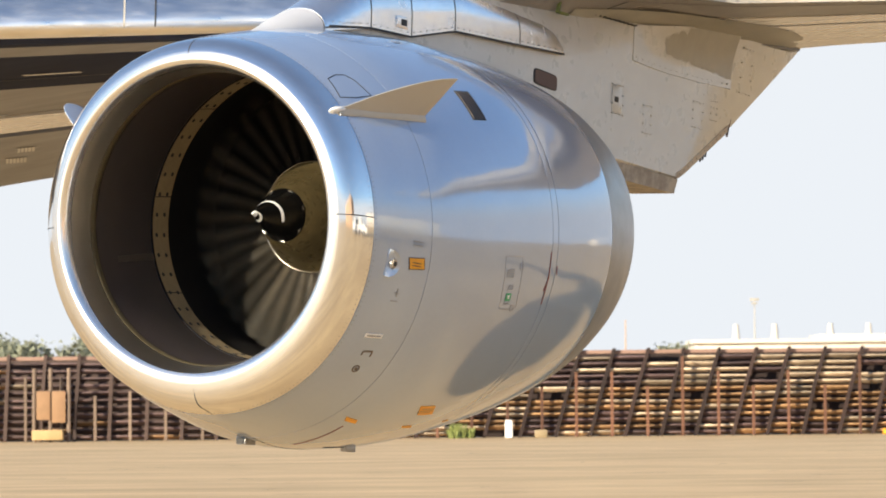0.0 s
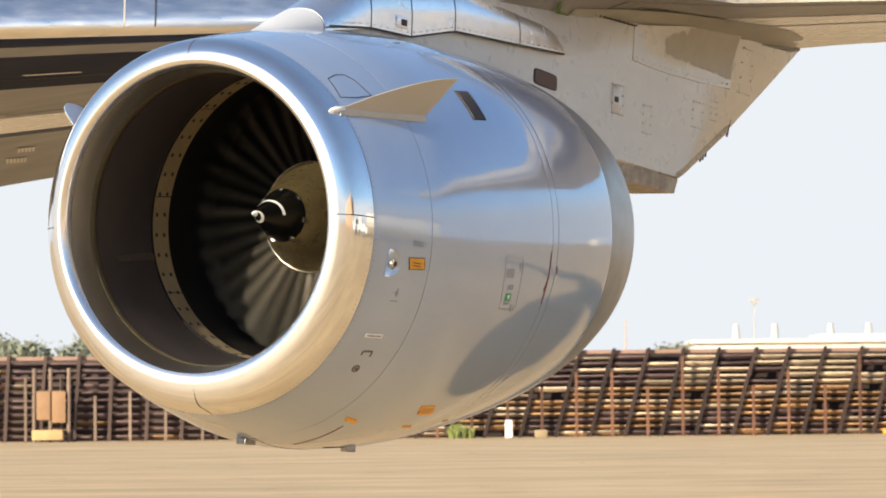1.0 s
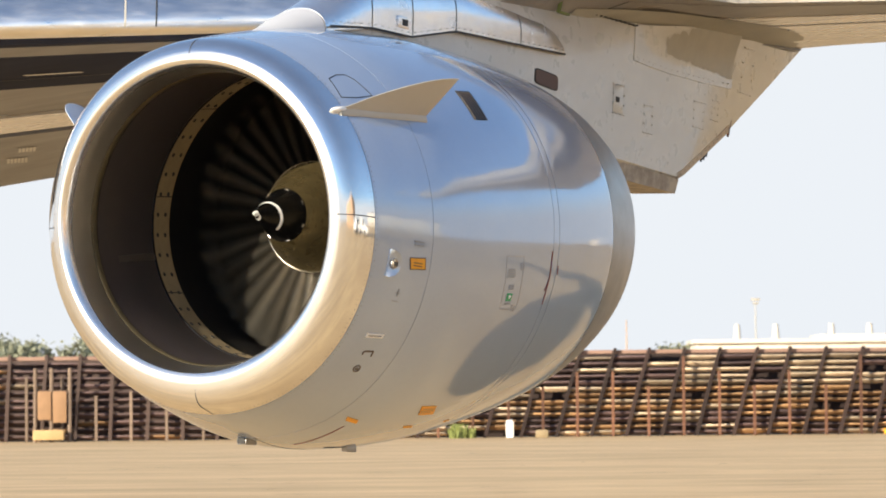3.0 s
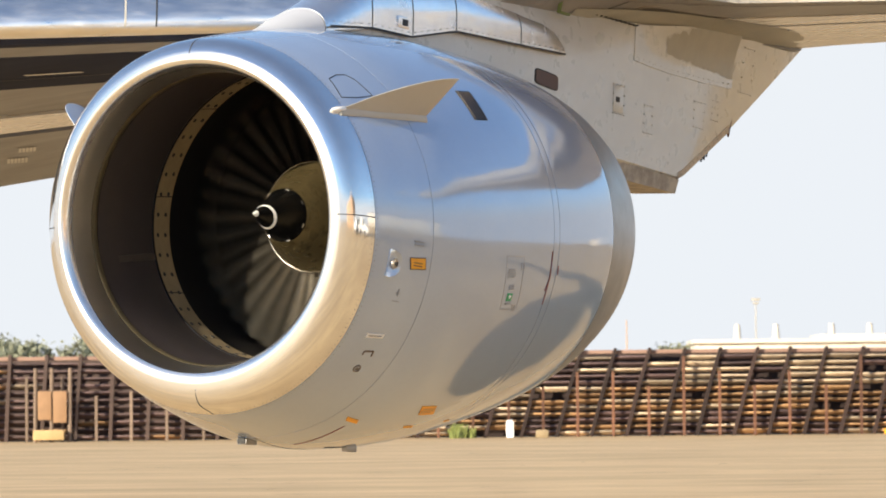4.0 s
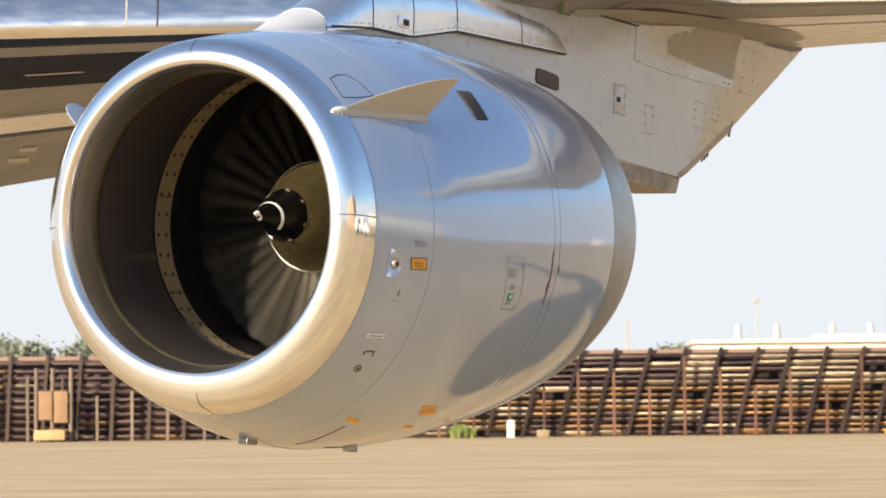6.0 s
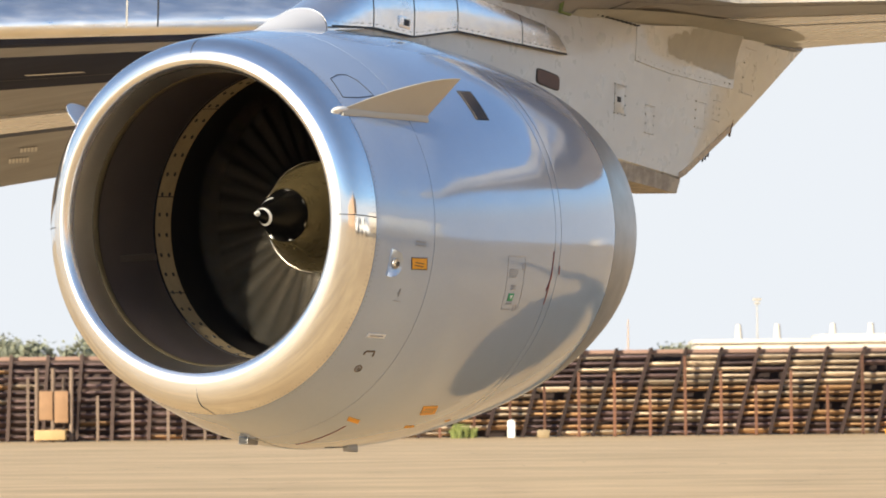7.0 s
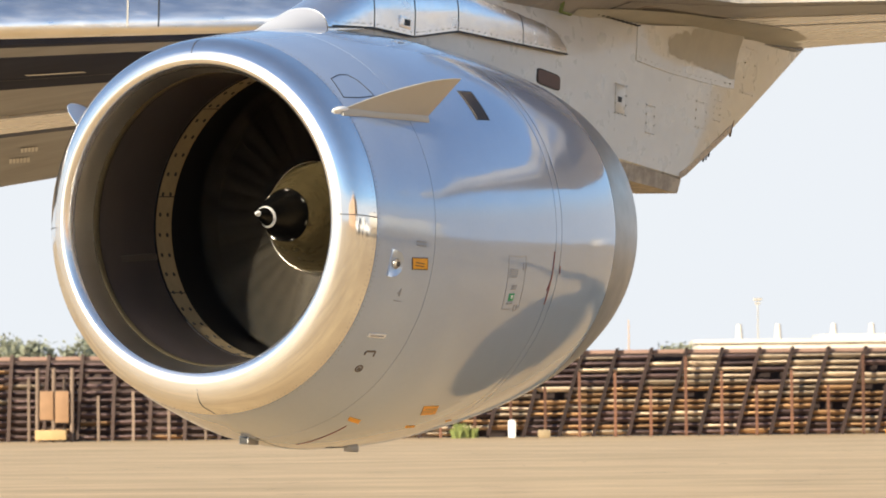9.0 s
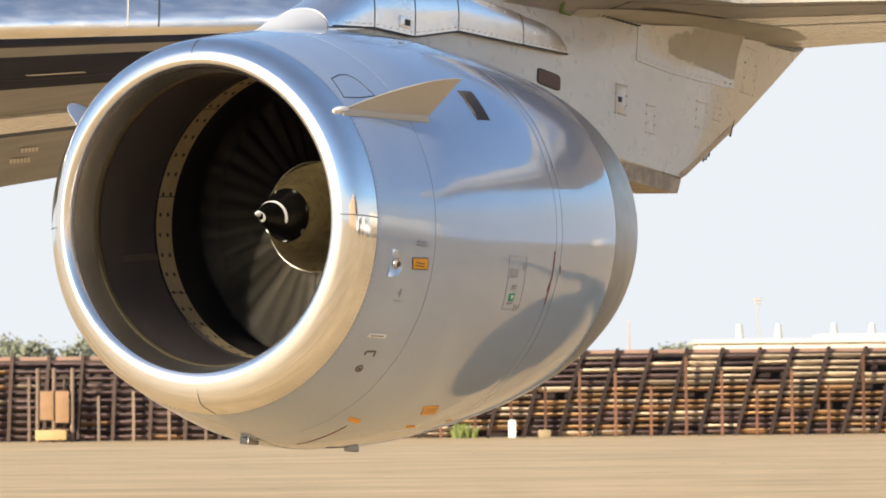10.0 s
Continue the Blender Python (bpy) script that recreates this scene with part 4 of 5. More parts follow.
def build_wing():
    """Wing panels from fuselage side to beyond the engine: slat, box and flap."""
    def rise(o):
        """The outer wing bends upward."""
        return 0.25 * (min(o, 7.0) - 3.0) + 0.12 * max(0, o - 7.0)

    def le(o):
        if o > 3.0:
            return (5.99 + 0.28 * (o - 3.0), 2.424 + rise(o))
        return (3.2 + (0.65 if o < 0.2 else 0.95) * o - (0.06 if o >= 0.2 else 0), 1.736 + 0.0894 * o + 0.42 * min(1, max(0, (o + 0.1) / 0.5)))

    def te(o):
        if o < 0.22:
            return (9.361 + 0.25 * (o - 0.22), 2.35 + 0.1815 * (o - 0.22))
        if o > 3.0:
            return (10.751 - 0.13 * (o - 3.0), 2.661 + rise(o))
        return (9.361 + 0.5 * (o - 0.22), 2.35 + 0.112 * (o - 0.22))
    spans = [-10.0, -7.5, -5.0, -3.0, -1.5, -0.4, -0.1, 0.15, 0.4, 1.0, 1.5, 2.2, 3.0, 4.0, 5.5, 7.0, 9.0, 11.0, 12.0]

    def set_back(o):
        """Outboard of the pylon the leading edge stands further aft."""
        return 0.36 * min(1, max(0, (o - 0.2) / 0.8))

    def lower(o, c):
        (s0, z0), (s1, z1) = le(o), te(o)
        c = c + set_back(o) * max(0, 0.42 - c) / 0.42
        z = z0 + (z1 - z0) * c - (0.10 if o < 0.1 else 0.055) * math.sin(math.pi * min(1, c * 1.15)) * (1 if c < 0.75 else 0.7)
        return s0 + (s1 - s0) * c, z

    def upper(o, c):
        (s0, z0), (s1, z1) = le(o), te(o)
        th = 0.62 + 0.02 * -o
        return s0 + (s1 - s0) * c, z0 + (z1 - z0) * c + th * (math.sin(math.pi * min(1, c) ** 0.6) * 0.9 + 0.35 * (1 - c) * min(1, c * 12)) + 0.02

    # slat: a tight nose below, then a long slope up and back
    SLAT_NOSE = [(0.40, 0.03), (0.25, 0.004), (0.14, -0.004), (0.06, 0.006), (0.015, 0.03), (0.0, 0.06), (0.012, 0.10), (0.05, 0.16),
                 (0.11, 0.235), (0.19, 0.315), (0.30, 0.40), (0.45, 0.49), (0.65, 0.575), (0.9, 0.65)]
    bm = bmesh.new()
    rows = []
    for o in spans:
        sec = []
        (s0, z0), (s1, z1) = le(o), te(o)
        s0, z0 = s0 + (s1 - s0) * set_back(o), z0 + (z1 - z0) * set_back(o)
        for y, z in SLAT_NOSE:
            sec.append((o, s0 + y, z0 + z))
        sec.append((o, s0 + 0.9, z0 + 0.2))
        rows.append(sec)
    grid_faces(bm, rows, loop=True)
    # skin panels from front to back, each a closed box; the flaps hang a little lower
    wing = None
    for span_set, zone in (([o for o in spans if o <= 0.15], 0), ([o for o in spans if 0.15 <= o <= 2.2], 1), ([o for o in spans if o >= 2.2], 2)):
        for lo, hi, nm, drop, mt, lab in ((0.07, 0.086, "front_panel", 0.0, WING_SHADE, "dark front panel of the wing underside"),
                                          # inboard, this strip's brown is a blurred ground reflection put into the
                                          # colour
                                          (0.088, 0.150, "strip_panel", 0.002, WING_MID, "brown panel strip of the wing underside, a painted reflection"),
                                          (0.153, 0.365, "wing", 0.004, WING_SHADE, "wing underside with mirrored ground shade painted in"),
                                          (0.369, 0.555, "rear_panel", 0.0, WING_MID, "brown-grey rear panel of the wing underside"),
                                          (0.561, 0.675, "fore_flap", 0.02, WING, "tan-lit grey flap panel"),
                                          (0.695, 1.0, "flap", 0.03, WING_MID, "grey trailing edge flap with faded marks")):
            bm2 = bmesh.new()
            rows = []
            for o in span_set:
                low = [lower(o, lo + (hi - lo) * k / 5) for k in range(6)]
                up = [(q[0], lower(o, hi - (hi - lo) * k / 3)[1] + (0.5 if hi < 0.7 else 0.16 - 0.13 * (hi > 0.9) * (1 - k / 3)))
                      for k, q in ((k, lower(o, hi - (hi - lo) * k / 3)) for k in range(4))]
                rows.append([(o, y, z - (drop if zone == 0 else 0.3 * drop)) for y, z in low] + [(o, y, z) for y, z in up])
            vs = grid_faces(bm2, rows, loop=True)
            bm2.faces.new(vs[0])
            bm2.faces.new(vs[-1])
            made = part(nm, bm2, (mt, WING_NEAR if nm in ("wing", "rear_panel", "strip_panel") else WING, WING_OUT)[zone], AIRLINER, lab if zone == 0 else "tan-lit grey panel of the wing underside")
            if nm == "wing" and zone == 0:
                wing = made
    part("slat", bm, SLAT, AIRLINER, "polished bare metal leading edge slat")
    # slat joint with its seal strip
    for o, w, mt in ((-1.735, 0.005, DARK), (-1.925, 0.006, STRAKE)):
        s0, z0 = le(o)
        bm = bmesh.new()
        pts = [(s0 + y - 0.004, z0 + z + 0.003) for y, z in SLAT_NOSE[2:]]
        skew = [o - 0.5 * (y - s0) for y, z in pts]
        grid_faces(bm, [[(k - w, y - 0.65 * (w + o - k), z) for k, (y, z) in zip(skew, pts)], [(k + w, y + 0.65 * (w - o + k), z) for k, (y, z) in zip(skew, pts)]])
        part("slat_joint", bm, mt, wing)
    # chordwise and spanwise joints of the lower skin
    for c in (0.30,):
        bm = bmesh.new()
        r0, r1, = [], []
        for o in spans:
            s, z = lower(o, c)
            r0.append((o, s, z - 0.006))
            r1.append((o, s + 0.03, z - 0.006 + 0.002))
        grid_faces(bm, [r0, r1])
        part("skin_joint", bm, DARK, wing)
    # teardrop fillet plate where the pylon meets the wing
    bm = bmesh.new()
    rows = []
    for y, w in ((4.9, 0.24), (5.6, 0.34), (6.3, 0.46), (7.0, 0.56), (7.7, 0.60), (8.3, 0.55), (8.8, 0.42), (9.1, 0.27), (9.25, 0.12)):
        row = []
        for k in range(9):
            o = 0.1 + (w - 0.1) * k / 8 if w > 0.1 else 0.1
            (s0, z0), (s1, z1) = le(o), te(o)
            c = (y - s0) / (s1 - s0)
            row.append((o, y, lower(o, min(1, max(0, c)))[1] - 0.016 + 0.005 * (k / 8) ** 3))
        rows.append(row)
    grid_faces(bm, rows)
    part("pylon_fillet", bm, OLIVE, wing, "olive-beige fillet plate under the wing")
    bm = bmesh.new()
    box(bm, Matrix.Translation((0.25, 4.60, 2.04)) @ Matrix.Rotation(radians(70), 4, "X"), 0.03, 0.10, 0.022, 0.006)
    box(bm, Matrix.Translation((0.25, 4.68, 2.00)), 0.03, 0.14, 0.02, 0.006)
    part("seal_end", bm, WEED, wing, "green sealant at the leading edge joint")
    # two faded lines of writing on the flap, as bars
    for o0, y0, m in ((-5.81, 6.11, 5), (-6.21, 6.50, 6)):
        for i in range(m):
            bm = bmesh.new()
            rows = []
            for v in (0.0, 0.5, 1.0):
                row = []
                for u in (0.0, 0.7):
                    o, y = o0 + 0.0244 * (i + u) - 0.14 * v, y0 + 0.0195 * (i + u) + 0.195 * v
                    (s0, z0), (s1, z1) = le(o), te(o)
                    row.append((o, y, lower(o, (y - s0) / (s1 - s0))[1] - 0.036))
                rows.append(row)
            grid_faces(bm, rows)
            part("writing", bm, STRAKE, wing)
    # thin pale scrape on the lower skin
    bm = bmesh.new()
    grid_faces(bm, [[(o, lower(o, c)[0], lower(o, c)[1] - 0.008) for o in (-3.52, -3.4, -3.25, -3.13)] for c in (0.268, 0.276)])
    part("scuff", bm, STRAKE, wing)


build_wing()


def build_gear():
    """A main wheel leg under the wing, which carries the aircraft."""
    m = AIRLINER.matrix_world.inverted()
    foot = AIRLINER.matrix_world @ Vector((-10.0, 6.5, 0))
    bm = bmesh.new()
    rod(bm, m @ Vector((foot.x, foot.y, 0.55)), m @ Vector((foot.x, foot.y, 3.9)), 0.16, 16)
    leg = part("gear_leg", bm, STEEL, AIRLINER, "steel landing gear leg")
    for k in (-0.45, 0.45):
        bm = bmesh.new()
        side = Vector((0.87, -0.49, 0)) * k
        c = Vector((foot.x, foot.y, 0.58)) + side
        rod(bm, m @ (c - side * 0.42), m @ (c + side * 0.42), 0.58, 32)
        part("wheel", bm, TYRE, leg, "black rubber main wheel")


build_gear()

# ---- blast fence ----
FY = 130.0
BAY = 1.20


def fence_section(x0, bays, label, lean, slats, post_mat, seed, top=3.0):
    """A louvred steel blast fence: slats between leaning ribs, with short front posts."""
    rnd = random.Random(seed)
    root = new("blast_fence")
    root.matrix_world = Matrix.Translation((x0, FY, 0))
    tagged(root, label, "fence", group="blast fence sections")
    bm = bmesh.new()
    box(bm, Matrix(), BAY - 0.05, 0.23, 0.06, 0.015)
    slat = part("slat", bm, SLATF, root)
    kinds = [slat.data]
    for mt in (SLAT_RUST, SLAT_DARK):
        me = slat.data.copy()
        me.materials.clear()
        me.materials.append(mt)
        kinds.append(me)
    bm = bmesh.new()
    h = top + 0.11
    grid_faces(bm, [[(-0.06, -0.1, 0), (0.06, -0.1, 0), (0.06, 0.1, 0), (-0.06, 0.1, 0)],
                    [(-0.06 + lean * 0.55, -0.02, h * 0.6), (0.06 + lean * 0.55, -0.02, h * 0.6), (0.06 + lean * 0.55, 0.2, h * 0.6), (-0.06 + lean * 0.55, 0.2, h * 0.6)],
                    [(-0.055 + lean, 0.12, h), (0.055 + lean, 0.12, h), (0.055 + lean, 0.3, h), (-0.055 + lean, 0.3, h)]], loop=True)
    rib = part("rib", bm, RIB if top > 2.88 else RIB_HAZED, root, smooth=False)
    bm = bmesh.new()
    box(bm, Matrix.Translation((0, 0, 0.5)), 0.10, 0.10, 1.0, 0.015)
    post = part("post", bm, post_mat, root, smooth=False)
    first = True
    for b in range(bays + 1):
        x = b * BAY
        if first:
            rib.matrix_basis = pose(x, -0.16, 0)
            post.matrix_basis = pose(x - 0.45, -0.42, 0) @ Matrix.Diagonal((1, 1, 1.7, 1))
        else:
            like(rib, root, pose(x + rnd.uniform(-0.04, 0.04), -0.16, 0, 0, rnd.uniform(-0.8, 0.8)))
            like(post, root, pose(x - 0.45 + rnd.uniform(-0.05, 0.05), -0.42, 0) @ Matrix.Diagonal((1, 1, rnd.choice((1.55, 1.7, 2.2, 2.7)), 1)))
        if b == bays:
            break
        for k in range(slats):
            z = 0.12 + (top - 0.36) * k / (slats - 1)
            u = z / top
            m = pose(x + BAY / 2 + lean * u, 0.02 + 0.18 * u * u, z + rnd.uniform(-0.02, 0.02), -27 + rnd.uniform(-9, 9), rnd.uniform(-0.7, 0.7))
            if first:
                slat.matrix_basis = m
                first = False
            elif rnd.random() > 0.03:
                c = like(slat, root, m)
                bright = (b + lean) / (bays + 1)
                if top < 2.88:
                    c.data = kinds[2 if rnd.random() < 0.86 else rnd.choice((0, 1))]
                elif 0.28 < u < 0.56:
                    c.data = kinds[1 if rnd.random() < 0.75 else 0]
                elif u <= 0.28:
                    c.data = kinds[2 if rnd.random() < 0.35 else rnd.choice((0, 1, 1))]
                else:
                    c.data = kinds[0 if rnd.random() < bright * 1.25 - 0.12 else 2]
    # back stays, capping angle, and an added dark sheet for the shade behind
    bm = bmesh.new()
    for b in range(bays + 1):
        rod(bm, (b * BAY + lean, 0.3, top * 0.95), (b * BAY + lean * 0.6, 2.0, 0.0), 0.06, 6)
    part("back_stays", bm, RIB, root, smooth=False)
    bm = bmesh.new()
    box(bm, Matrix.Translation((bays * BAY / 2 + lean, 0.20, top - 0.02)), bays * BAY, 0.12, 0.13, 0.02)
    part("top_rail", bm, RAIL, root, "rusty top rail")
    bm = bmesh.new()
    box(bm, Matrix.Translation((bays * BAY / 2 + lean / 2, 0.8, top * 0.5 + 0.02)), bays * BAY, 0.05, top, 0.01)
    part("backing_board", bm, RIB if top > 2.88 else RIB_HAZED, root)
    return root


fence_section(-2.23, 16, "rusty louvred steel blast fence on sandy apron", 0.85, 13, RUST, 3, top=2.9)
fence_section(-18.6, 13, "dark weathered louvred blast fence with brown posts", 0.15, 11, POSTB, 8, top=2.85)


def build_fence_clutter():
    bm = bmesh.new()
    box(bm, Matrix.Translation((0, 0, 0.28)), 0.26, 0.22, 0.56, 0.03)
    box(bm, Matrix.Translation((0, 0, 0.58)), 0.20, 0.16, 0.05, 0.02)
    ob = part("marker_post", bm, WHITE)
    ob.matrix_world = pose(2.16, FY - 1.3, 0)
    tagged(ob, "short white marker post standing before the fence", "marker post")
    bm = bmesh.new()
    box(bm, Matrix.Translation((0, 0, 0.13)), 0.42, 0.3, 0.26, 0.03)
    ob = part("marker_box", bm, BAND)
    ob.matrix_world = pose(3.25, FY - 1.2, 0)
    tagged(ob, "low ochre box on the sand by the fence", "box")
    bm = bmesh.new()
    box(bm, Matrix.Translation((0, 0, 0.1)), 0.6, 0.3, 0.2, 0.03)
    ob = part("marker_box", bm, ORANGE)
    ob.matrix_world = pose(15.1, FY - 1.2, 0)
    tagged(ob, "low yellow box on the sand by the fence", "box")
    root = new("plywood_crate")
    root.matrix_world = pose(-13.35, FY - 1.1, 0)
    tagged(root, "tall brown plywood boards leaning on the fence", "crate")
    for x, w, z0, z1 in ((-0.22, 0.46, 0.75, 1.72), (0.30, 0.46, 0.65, 1.72)):
        bm = bmesh.new()
        box(bm, Matrix.Translation((x, 0.1, (z0 + z1) / 2)), w, 0.05, z1 - z0, 0.012)
        part("board", bm, PLY, root)
    bm = bmesh.new()
    box(bm, Matrix.Translation((-0.05, -0.1, 0.24)), 1.05, 0.5, 0.34, 0.03)
    part("low_box", bm, OCHRE, root, "low yellowish box at the foot")
    for x in (-0.55, 0.0, 0.62):
        bm = bmesh.new()
        rod(bm, (x, 0.22, 0), (x + 0.02, 0.22, 2.5), 0.07, 8)
        part("stake", bm, POSTB, root)
    # weeds
    rnd = random.Random(2)
    for cx, cy, n, hh in ((0.40, FY - 1.4, 160, 0.55), (0.75, FY - 1.2, 90, 0.4)):
        bm = bmesh.new()
        for i in range(n):
            a, r = rnd.uniform(0, 6.28), rnd.uniform(0, 0.28)
            p = Vector((r * math.cos(a), r * math.sin(a), 0))
            t = p + Vector((rnd.uniform(-0.2, 0.2), rnd.uniform(-0.2, 0.2), rnd.uniform(0.4, 1) * hh))
            w = Vector((rnd.uniform(-0.03, 0.03), 0.0, 0.0)) + Vector((0.015, 0, 0))
            m = (p + t) / 2 + Vector((rnd.uniform(-0.05, 0.05), 0, 0.05))
            q = [bm.verts.new(v) for v in (p - w, p + w, m + w, t, m - w)]
            bm.faces.new(q)
        ob = part("weed_tuft", bm, WEED, smooth=False)
        ob.matrix_world = pose(cx, cy, 0)
        tagged(ob, "green weed tuft at the foot of the fence", "weed")


build_fence_clutter()

# ---- distance ----


def tree(x, y, h, seed, spread=0.55):
    rnd = random.Random(seed)
    root = new("tree")
    root.matrix_world = pose(x, y, 0)
    tagged(root, "far hazy green tree behind the fence", "tree", group="far trees")
    bm = bmesh.new()
    rod(bm, (0, 0, 0), (0.1, 0, h * 0.45), h * 0.035, 8, h * 0.02)
    tips = []
    for i in range(6):
        a = i * 1.05 + rnd.random()
        q = Vector((math.cos(a) * h * spread * 0.5, math.sin(a) * h * spread * 0.5, h * rnd.uniform(0.55, 0.8)))
        rod(bm, (0.1, 0, h * rnd.uniform(0.3, 0.44)), q, h * 0.014, 6, h * 0.005)
        tips.append(q)
    part("trunk", bm, BARK, root)
    bm = bmesh.new()
    tips.append(Vector((0, 0, h * 0.85)))
    for i in range(1500):
        c = rnd.choice(tips)
        d = Vector((rnd.gauss(0, 1), rnd.gauss(0, 1), rnd.gauss(0, 0.75))) * h * spread * 0.22
        p = c + d
        s = h * rnd.uniform(0.035, 0.07)
        ax = [Vector((rnd.gauss(0, 1), rnd.gauss(0, 1), rnd.gauss(0, 1))).normalized() * s for _ in range(2)]
        bm.faces.new([bm.verts.new(v) for v in (p - ax[0], p - ax[1] * 0.6, p + ax[0], p + ax[1] * 0.6)])
    part("crown", bm, LEAF_FAR, root, smooth=False)


for k, (px, py, hh) in enumerate(((-65, 600, 10.5), (-60, 640, 12.0), (-70, 620, 9.5), (-56, 610, 10.0), (-52, 650, 9.5), (-47, 600, 8.5), (35.6, 610, 9.0), (39.0, 620, 8.6), (-75, 650, 12))):
    tree(px, py, hh * 0.9, 20 + k)


def build_terminal():
    root = new("terminal_building")
    root.matrix_world = pose(39.8, 600, 0)
    tagged(root, "long pale terminal building with roof pylons, hazy distance", "building")
    bm = bmesh.new()
    box(bm, Matrix.Translation((22, 10, 4.15)), 44, 20, 8.3, 0.1)
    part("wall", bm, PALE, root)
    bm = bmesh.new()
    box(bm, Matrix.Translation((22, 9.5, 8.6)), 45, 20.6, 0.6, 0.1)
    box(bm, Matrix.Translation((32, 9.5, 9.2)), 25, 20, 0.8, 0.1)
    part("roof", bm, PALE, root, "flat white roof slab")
    bm = bmesh.new()
    rod(bm, (0, 0, 7.8), (0, 0, 11.3), 0.75, 10, 0.42)
    pil = part("roof_pylon", bm, PALE, root)
    for i, x in enumerate((6.3, 12.4, 21.2, 27.2, 33.5, 39.5)):
        if i == 0:
            pil.matrix_basis = pose(x, 1.0, 0)
        else:
            like(pil, root, pose(x, 1.0, 0))
    bm = bmesh.new()
    box(bm, Matrix(), 2.2, 0.1, 1.6, 0.02)
    win = part("window", bm, GLASS_FAR, root)
    win.matrix_basis = pose(2, -0.05, 6.5)
    for i in range(1, 14):
        like(win, root, pose(2 + 3.1 * i, -0.05, 6.5))


build_terminal()


def mast(x, y, h, head):
    root = new("light_mast")
    root.matrix_world = pose(x, y, 0)
    tagged(root, "thin pale apron light mast far off in haze", "light mast", group="apron masts")
    bm = bmesh.new()
    rod(bm, (0, 0, 0), (0, 0, h), 0.18, 8, 0.09)
    # beige-grey on the headed mast puts the haze's faintness into its colour
    part("pole", bm, STRAKE if head else TAN, root)
    if head:
        bm = bmesh.new()
        box(bm, Matrix.Translation((0, 0, h)), 1.6, 0.6, 0.5, 0.1)
        box(bm, Matrix.Translation((0, 0, h - 0.7)), 1.1, 0.5, 0.35, 0.1)
        part("lamp_head", bm, STRAKE, root)


mast(56.3, 690, 17.2, True)
mast(31, 650, 13.0, False)


def build_side_buildings():
    """Buildings and trucks off to the side, seen mirrored in the polished metal."""
    root = new("control_building")
    root.matrix_world = pose(51, -60, 0)
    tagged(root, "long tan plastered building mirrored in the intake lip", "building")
    bm = bmesh.new()
    box(bm, Matrix.Translation((0, 0, 7.5)), 22, 92, 15, 0.3)
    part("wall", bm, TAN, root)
    bm = bmesh.new()
    box(bm, Matrix.Translation((0, 0, 15.3)), 23, 93, 0.8, 0.2)
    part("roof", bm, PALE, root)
    bm = bmesh.new()
    box(bm, Matrix(), 0.1, 1.6, 1.5, 0.03)
    w = part("window", bm, GLASS_FAR, root)
    w.matrix_basis = pose(-11.05, -39, 4)
    for i in range(7):
        for k in range(3):
            if i or k:
                like(w, root, pose(-11.05, -39 + 13.0 * i, 4 + 3.4 * k))
    root = new("hangar_building")
    root.matrix_world = pose(215, 38, 0)
    tagged(root, "long low white hangar mirrored in the cowling", "building")
    bm = bmesh.new()
    box(bm, Matrix.Translation((0, 0, 9.5)), 24, 36, 19, 0.3)
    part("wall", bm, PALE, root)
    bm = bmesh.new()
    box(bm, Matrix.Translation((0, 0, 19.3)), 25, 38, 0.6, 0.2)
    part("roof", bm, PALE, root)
    bm = bmesh.new()
    box(bm, Matrix(), 0.1, 8, 6.5, 0.05)
    d = part("hangar_door", bm, STRAKE, root)
    d.matrix_basis = pose(-12.05, -12.5, 3.3)
    for i in range(1, 4):
        like(d, root, pose(-12.05, -12.5 + 8.4 * i, 3.3))
    van = new("service_truck")
    tagged(van, "white box truck parked on the apron", "truck", group="parked trucks")
    bm = bmesh.new()
    rows = []
    prof = [(-2.4, 0.45), (2.4, 0.45), (2.45, 1.0), (1.7, 1.15), (1.1, 1.95), (-2.35, 2.0)]
    grid_faces(bm, [[(y, x * 1.0, z) for x, z in prof] for y in (-0.95, -0.9, 0.9, 0.95)], loop=True)
    bm.verts.ensure_lookup_table()
    bm.faces.new(bm.verts[0:6])
    bm.faces.new(bm.verts[18:24])
    part("body", bm, WHITE, van)
    for sx in (-0.96, 0.96):
        bm = bmesh.new()
        box(bm, Matrix.Translation((sx, 0.2, 1.5)), 0.03, 2.2, 0.55, 0.01)
        part("side_window", bm, GLASS_FAR, van)
        for sy in (-1.5, 1.5):
            bm = bmesh.new()
            rod(bm, (sx - 0.1, sy, 0.36), (sx + 0.1, sy, 0.36), 0.36, 20)
            part("wheel", bm, TYRE, van)
    van.matrix_world = pose(29, 19.5, 0, 0, 0, 8) @ Matrix.Diagonal((1.8, 1.8, 2.0, 1))
    for x, y, r in ((28, 15, 172), (27, 10.5, 98), (25.5, 6.5, 20)):
        copy_thing(van, pose(x, y, 0, 0, 0, r))


build_side_buildings()


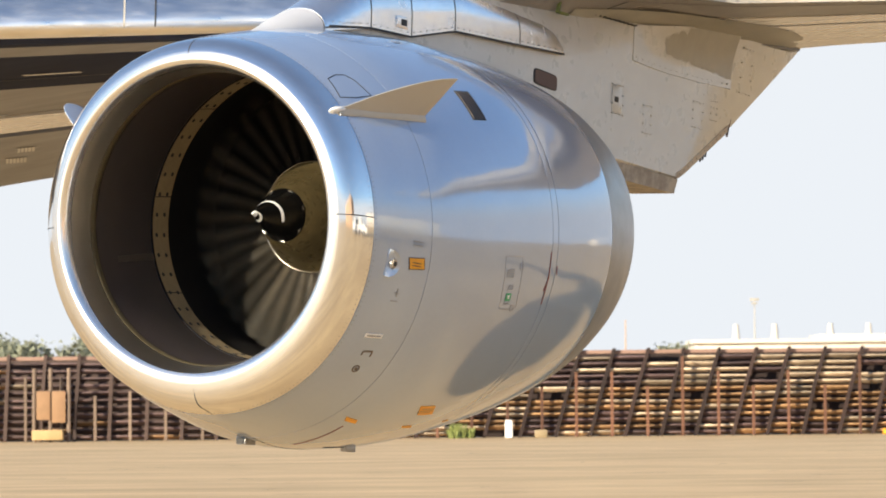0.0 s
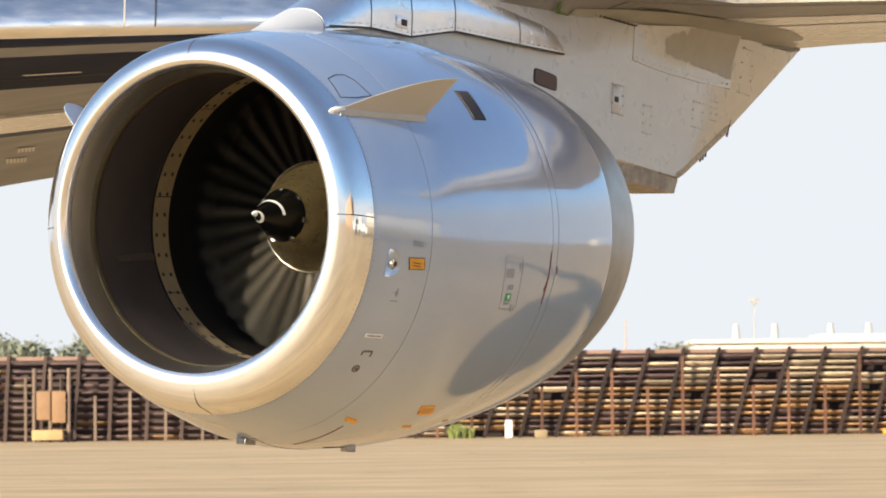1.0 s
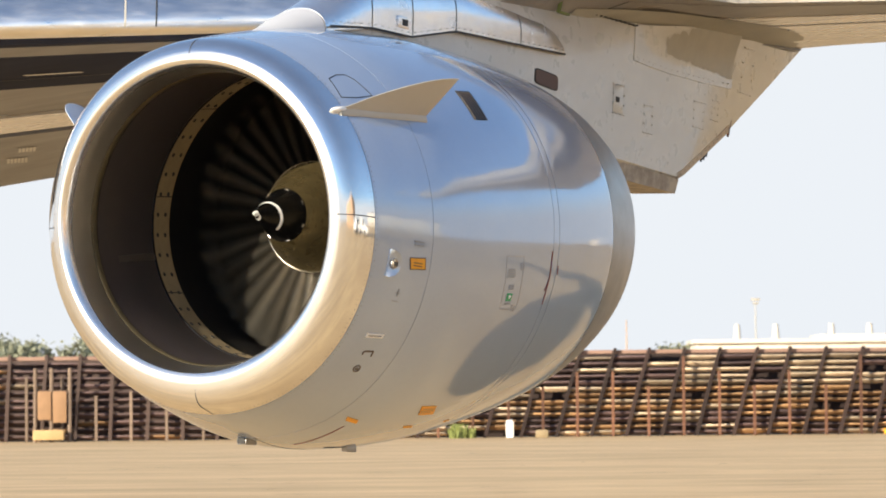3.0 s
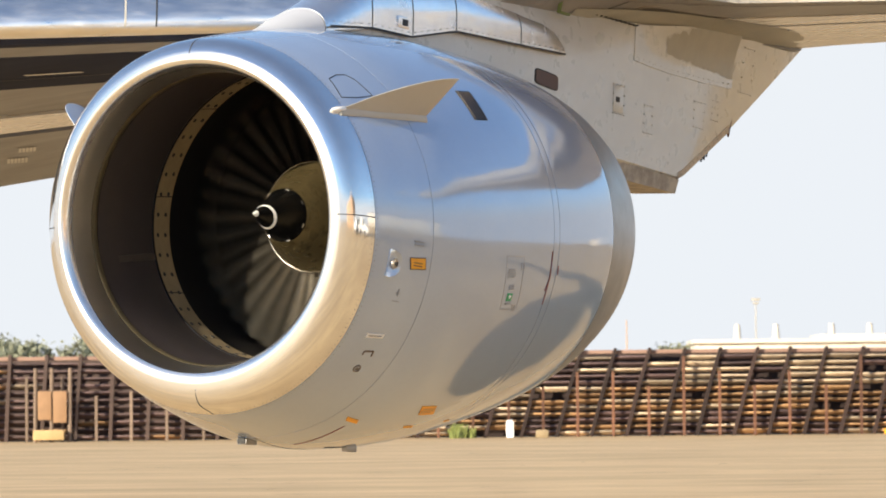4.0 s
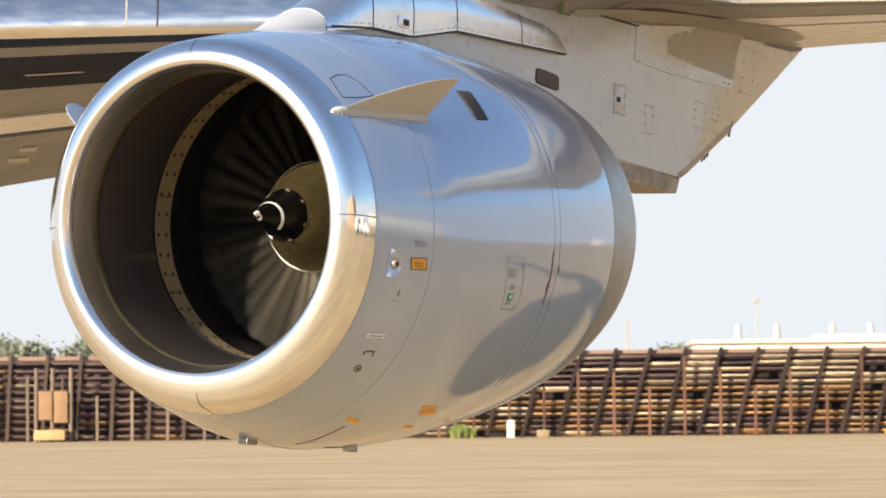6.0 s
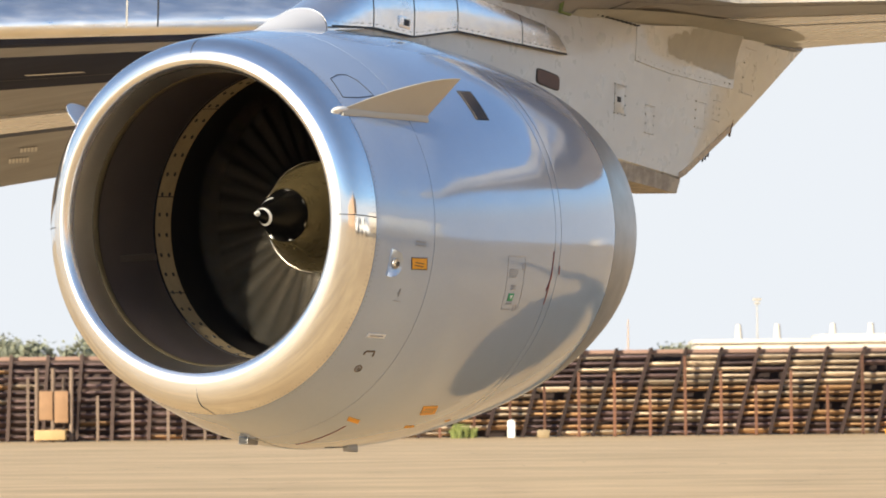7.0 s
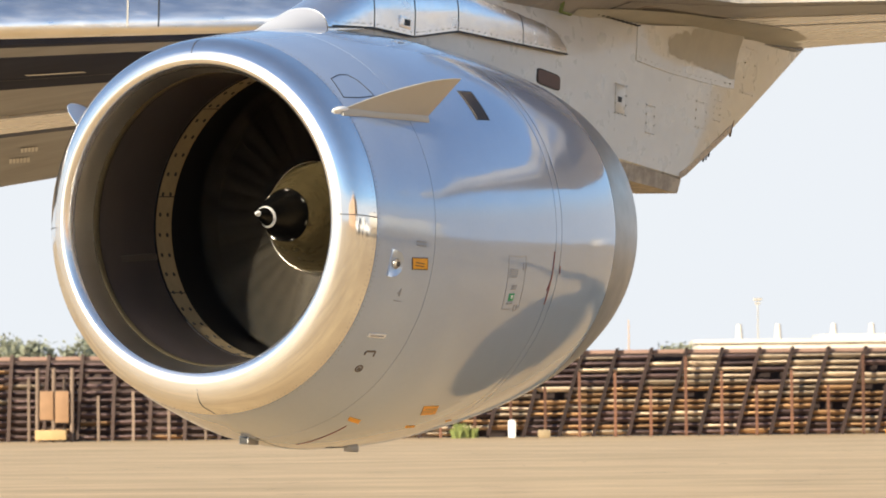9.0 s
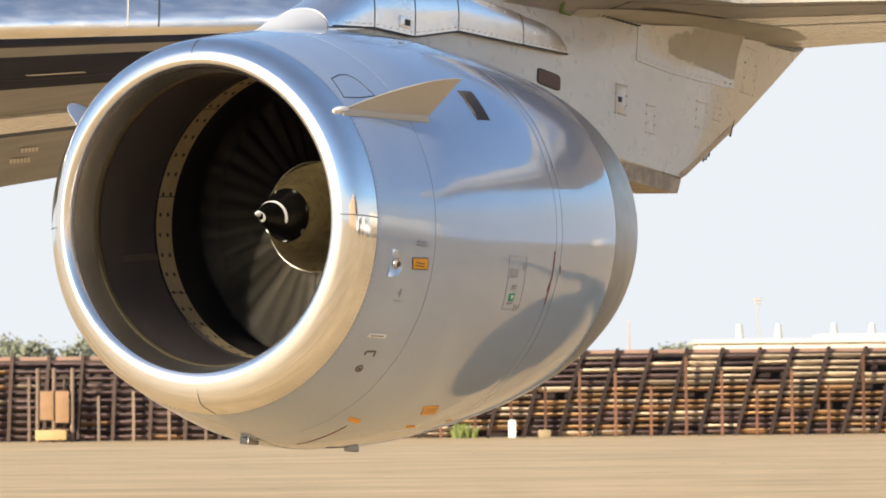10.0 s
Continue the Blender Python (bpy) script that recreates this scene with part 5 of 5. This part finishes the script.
def build_far_shed():
    root = new("far_shed")
    root.matrix_world = pose(262, 330, 0, 0, 0, 40)
    tagged(root, "small far white sheds mirrored in the rear cowling", "building")
    for x, w, h in ((-14, 12, 9), (0, 14, 6.5), (15, 14, 8)):
        bm = bmesh.new()
        box(bm, Matrix.Translation((x, 0, h / 2)), w, 14, h, 0.2)
        box(bm, Matrix.Translation((x, 0, h + 0.2)), w + 0.8, 15, 0.4, 0.1)
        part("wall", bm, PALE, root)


build_far_shed()

# ---- what moves: the fan, turning ever faster ----
# clockwise angle of the stripe's outer end, in degrees from the top, every tenth of a second
SEEN_A = [118, 335, 254, 118, 12, 300, 155, 62, 292, 190, 92, 307, 221, 70, 330, 246, 90, 345, 210, 105, 0, 205, 110, 307, 220, 105, 295, 205]
SEEN_B = [150, 25, 260, 100, 330, 155, 40, 262, 102, 325, 152, 28, 245, 75, 12, 180, 55, 258, 92, 297]
SEEN_C = [255, 140, 0, 142, 2, 138, 0, 200, 350, 195, 325, 180, 33, 160, 15, 142, 330, 183, 305, 152, 268, 118, 305, 75, 265, 25, 225, 52,
          157, 352, 105, 290, 120]


def fan_turns():
    """The unwound angle, always falling, at every tenth of a second."""
    out = [(0.0, float(SEEN_A[0]))]

    def on(t, a):
        last = out[-1][1]
        step = (a - last) % 360 - 360
        out.append((t, last + step))
    for i, a in enumerate(SEEN_A[1:], 1):
        on(i / 10, a)
    for t0, turns, seen in ((2.7, -1495, SEEN_B), (5.7, -1842, SEEN_C)):
        a0 = out[-1][1]
        for k in range(1, 11):
            out.append((t0 + k / 10, a0 + turns * k / 11))
        out.append((t0 + 1.1, a0 + turns))
        for i, a in enumerate(seen[1:], 1):
            on(t0 + 1.1 + i / 10, a)
    return out


def motions():
    turns = fan_turns()
    rows = []
    for (t0, a0), (t1, a1) in zip(turns, turns[1:]):
        for k in range(3):
            rows.append((t0 + k / 30, FAN_BASE @ pose(0, 0, 0, 0, a0 + (a1 - a0) * k / 3, 0)))
    rows.append((10.0, FAN_BASE @ pose(0, 0, 0, 0, turns[-1][1], 0)))
    walk(fan, rows)


motions()
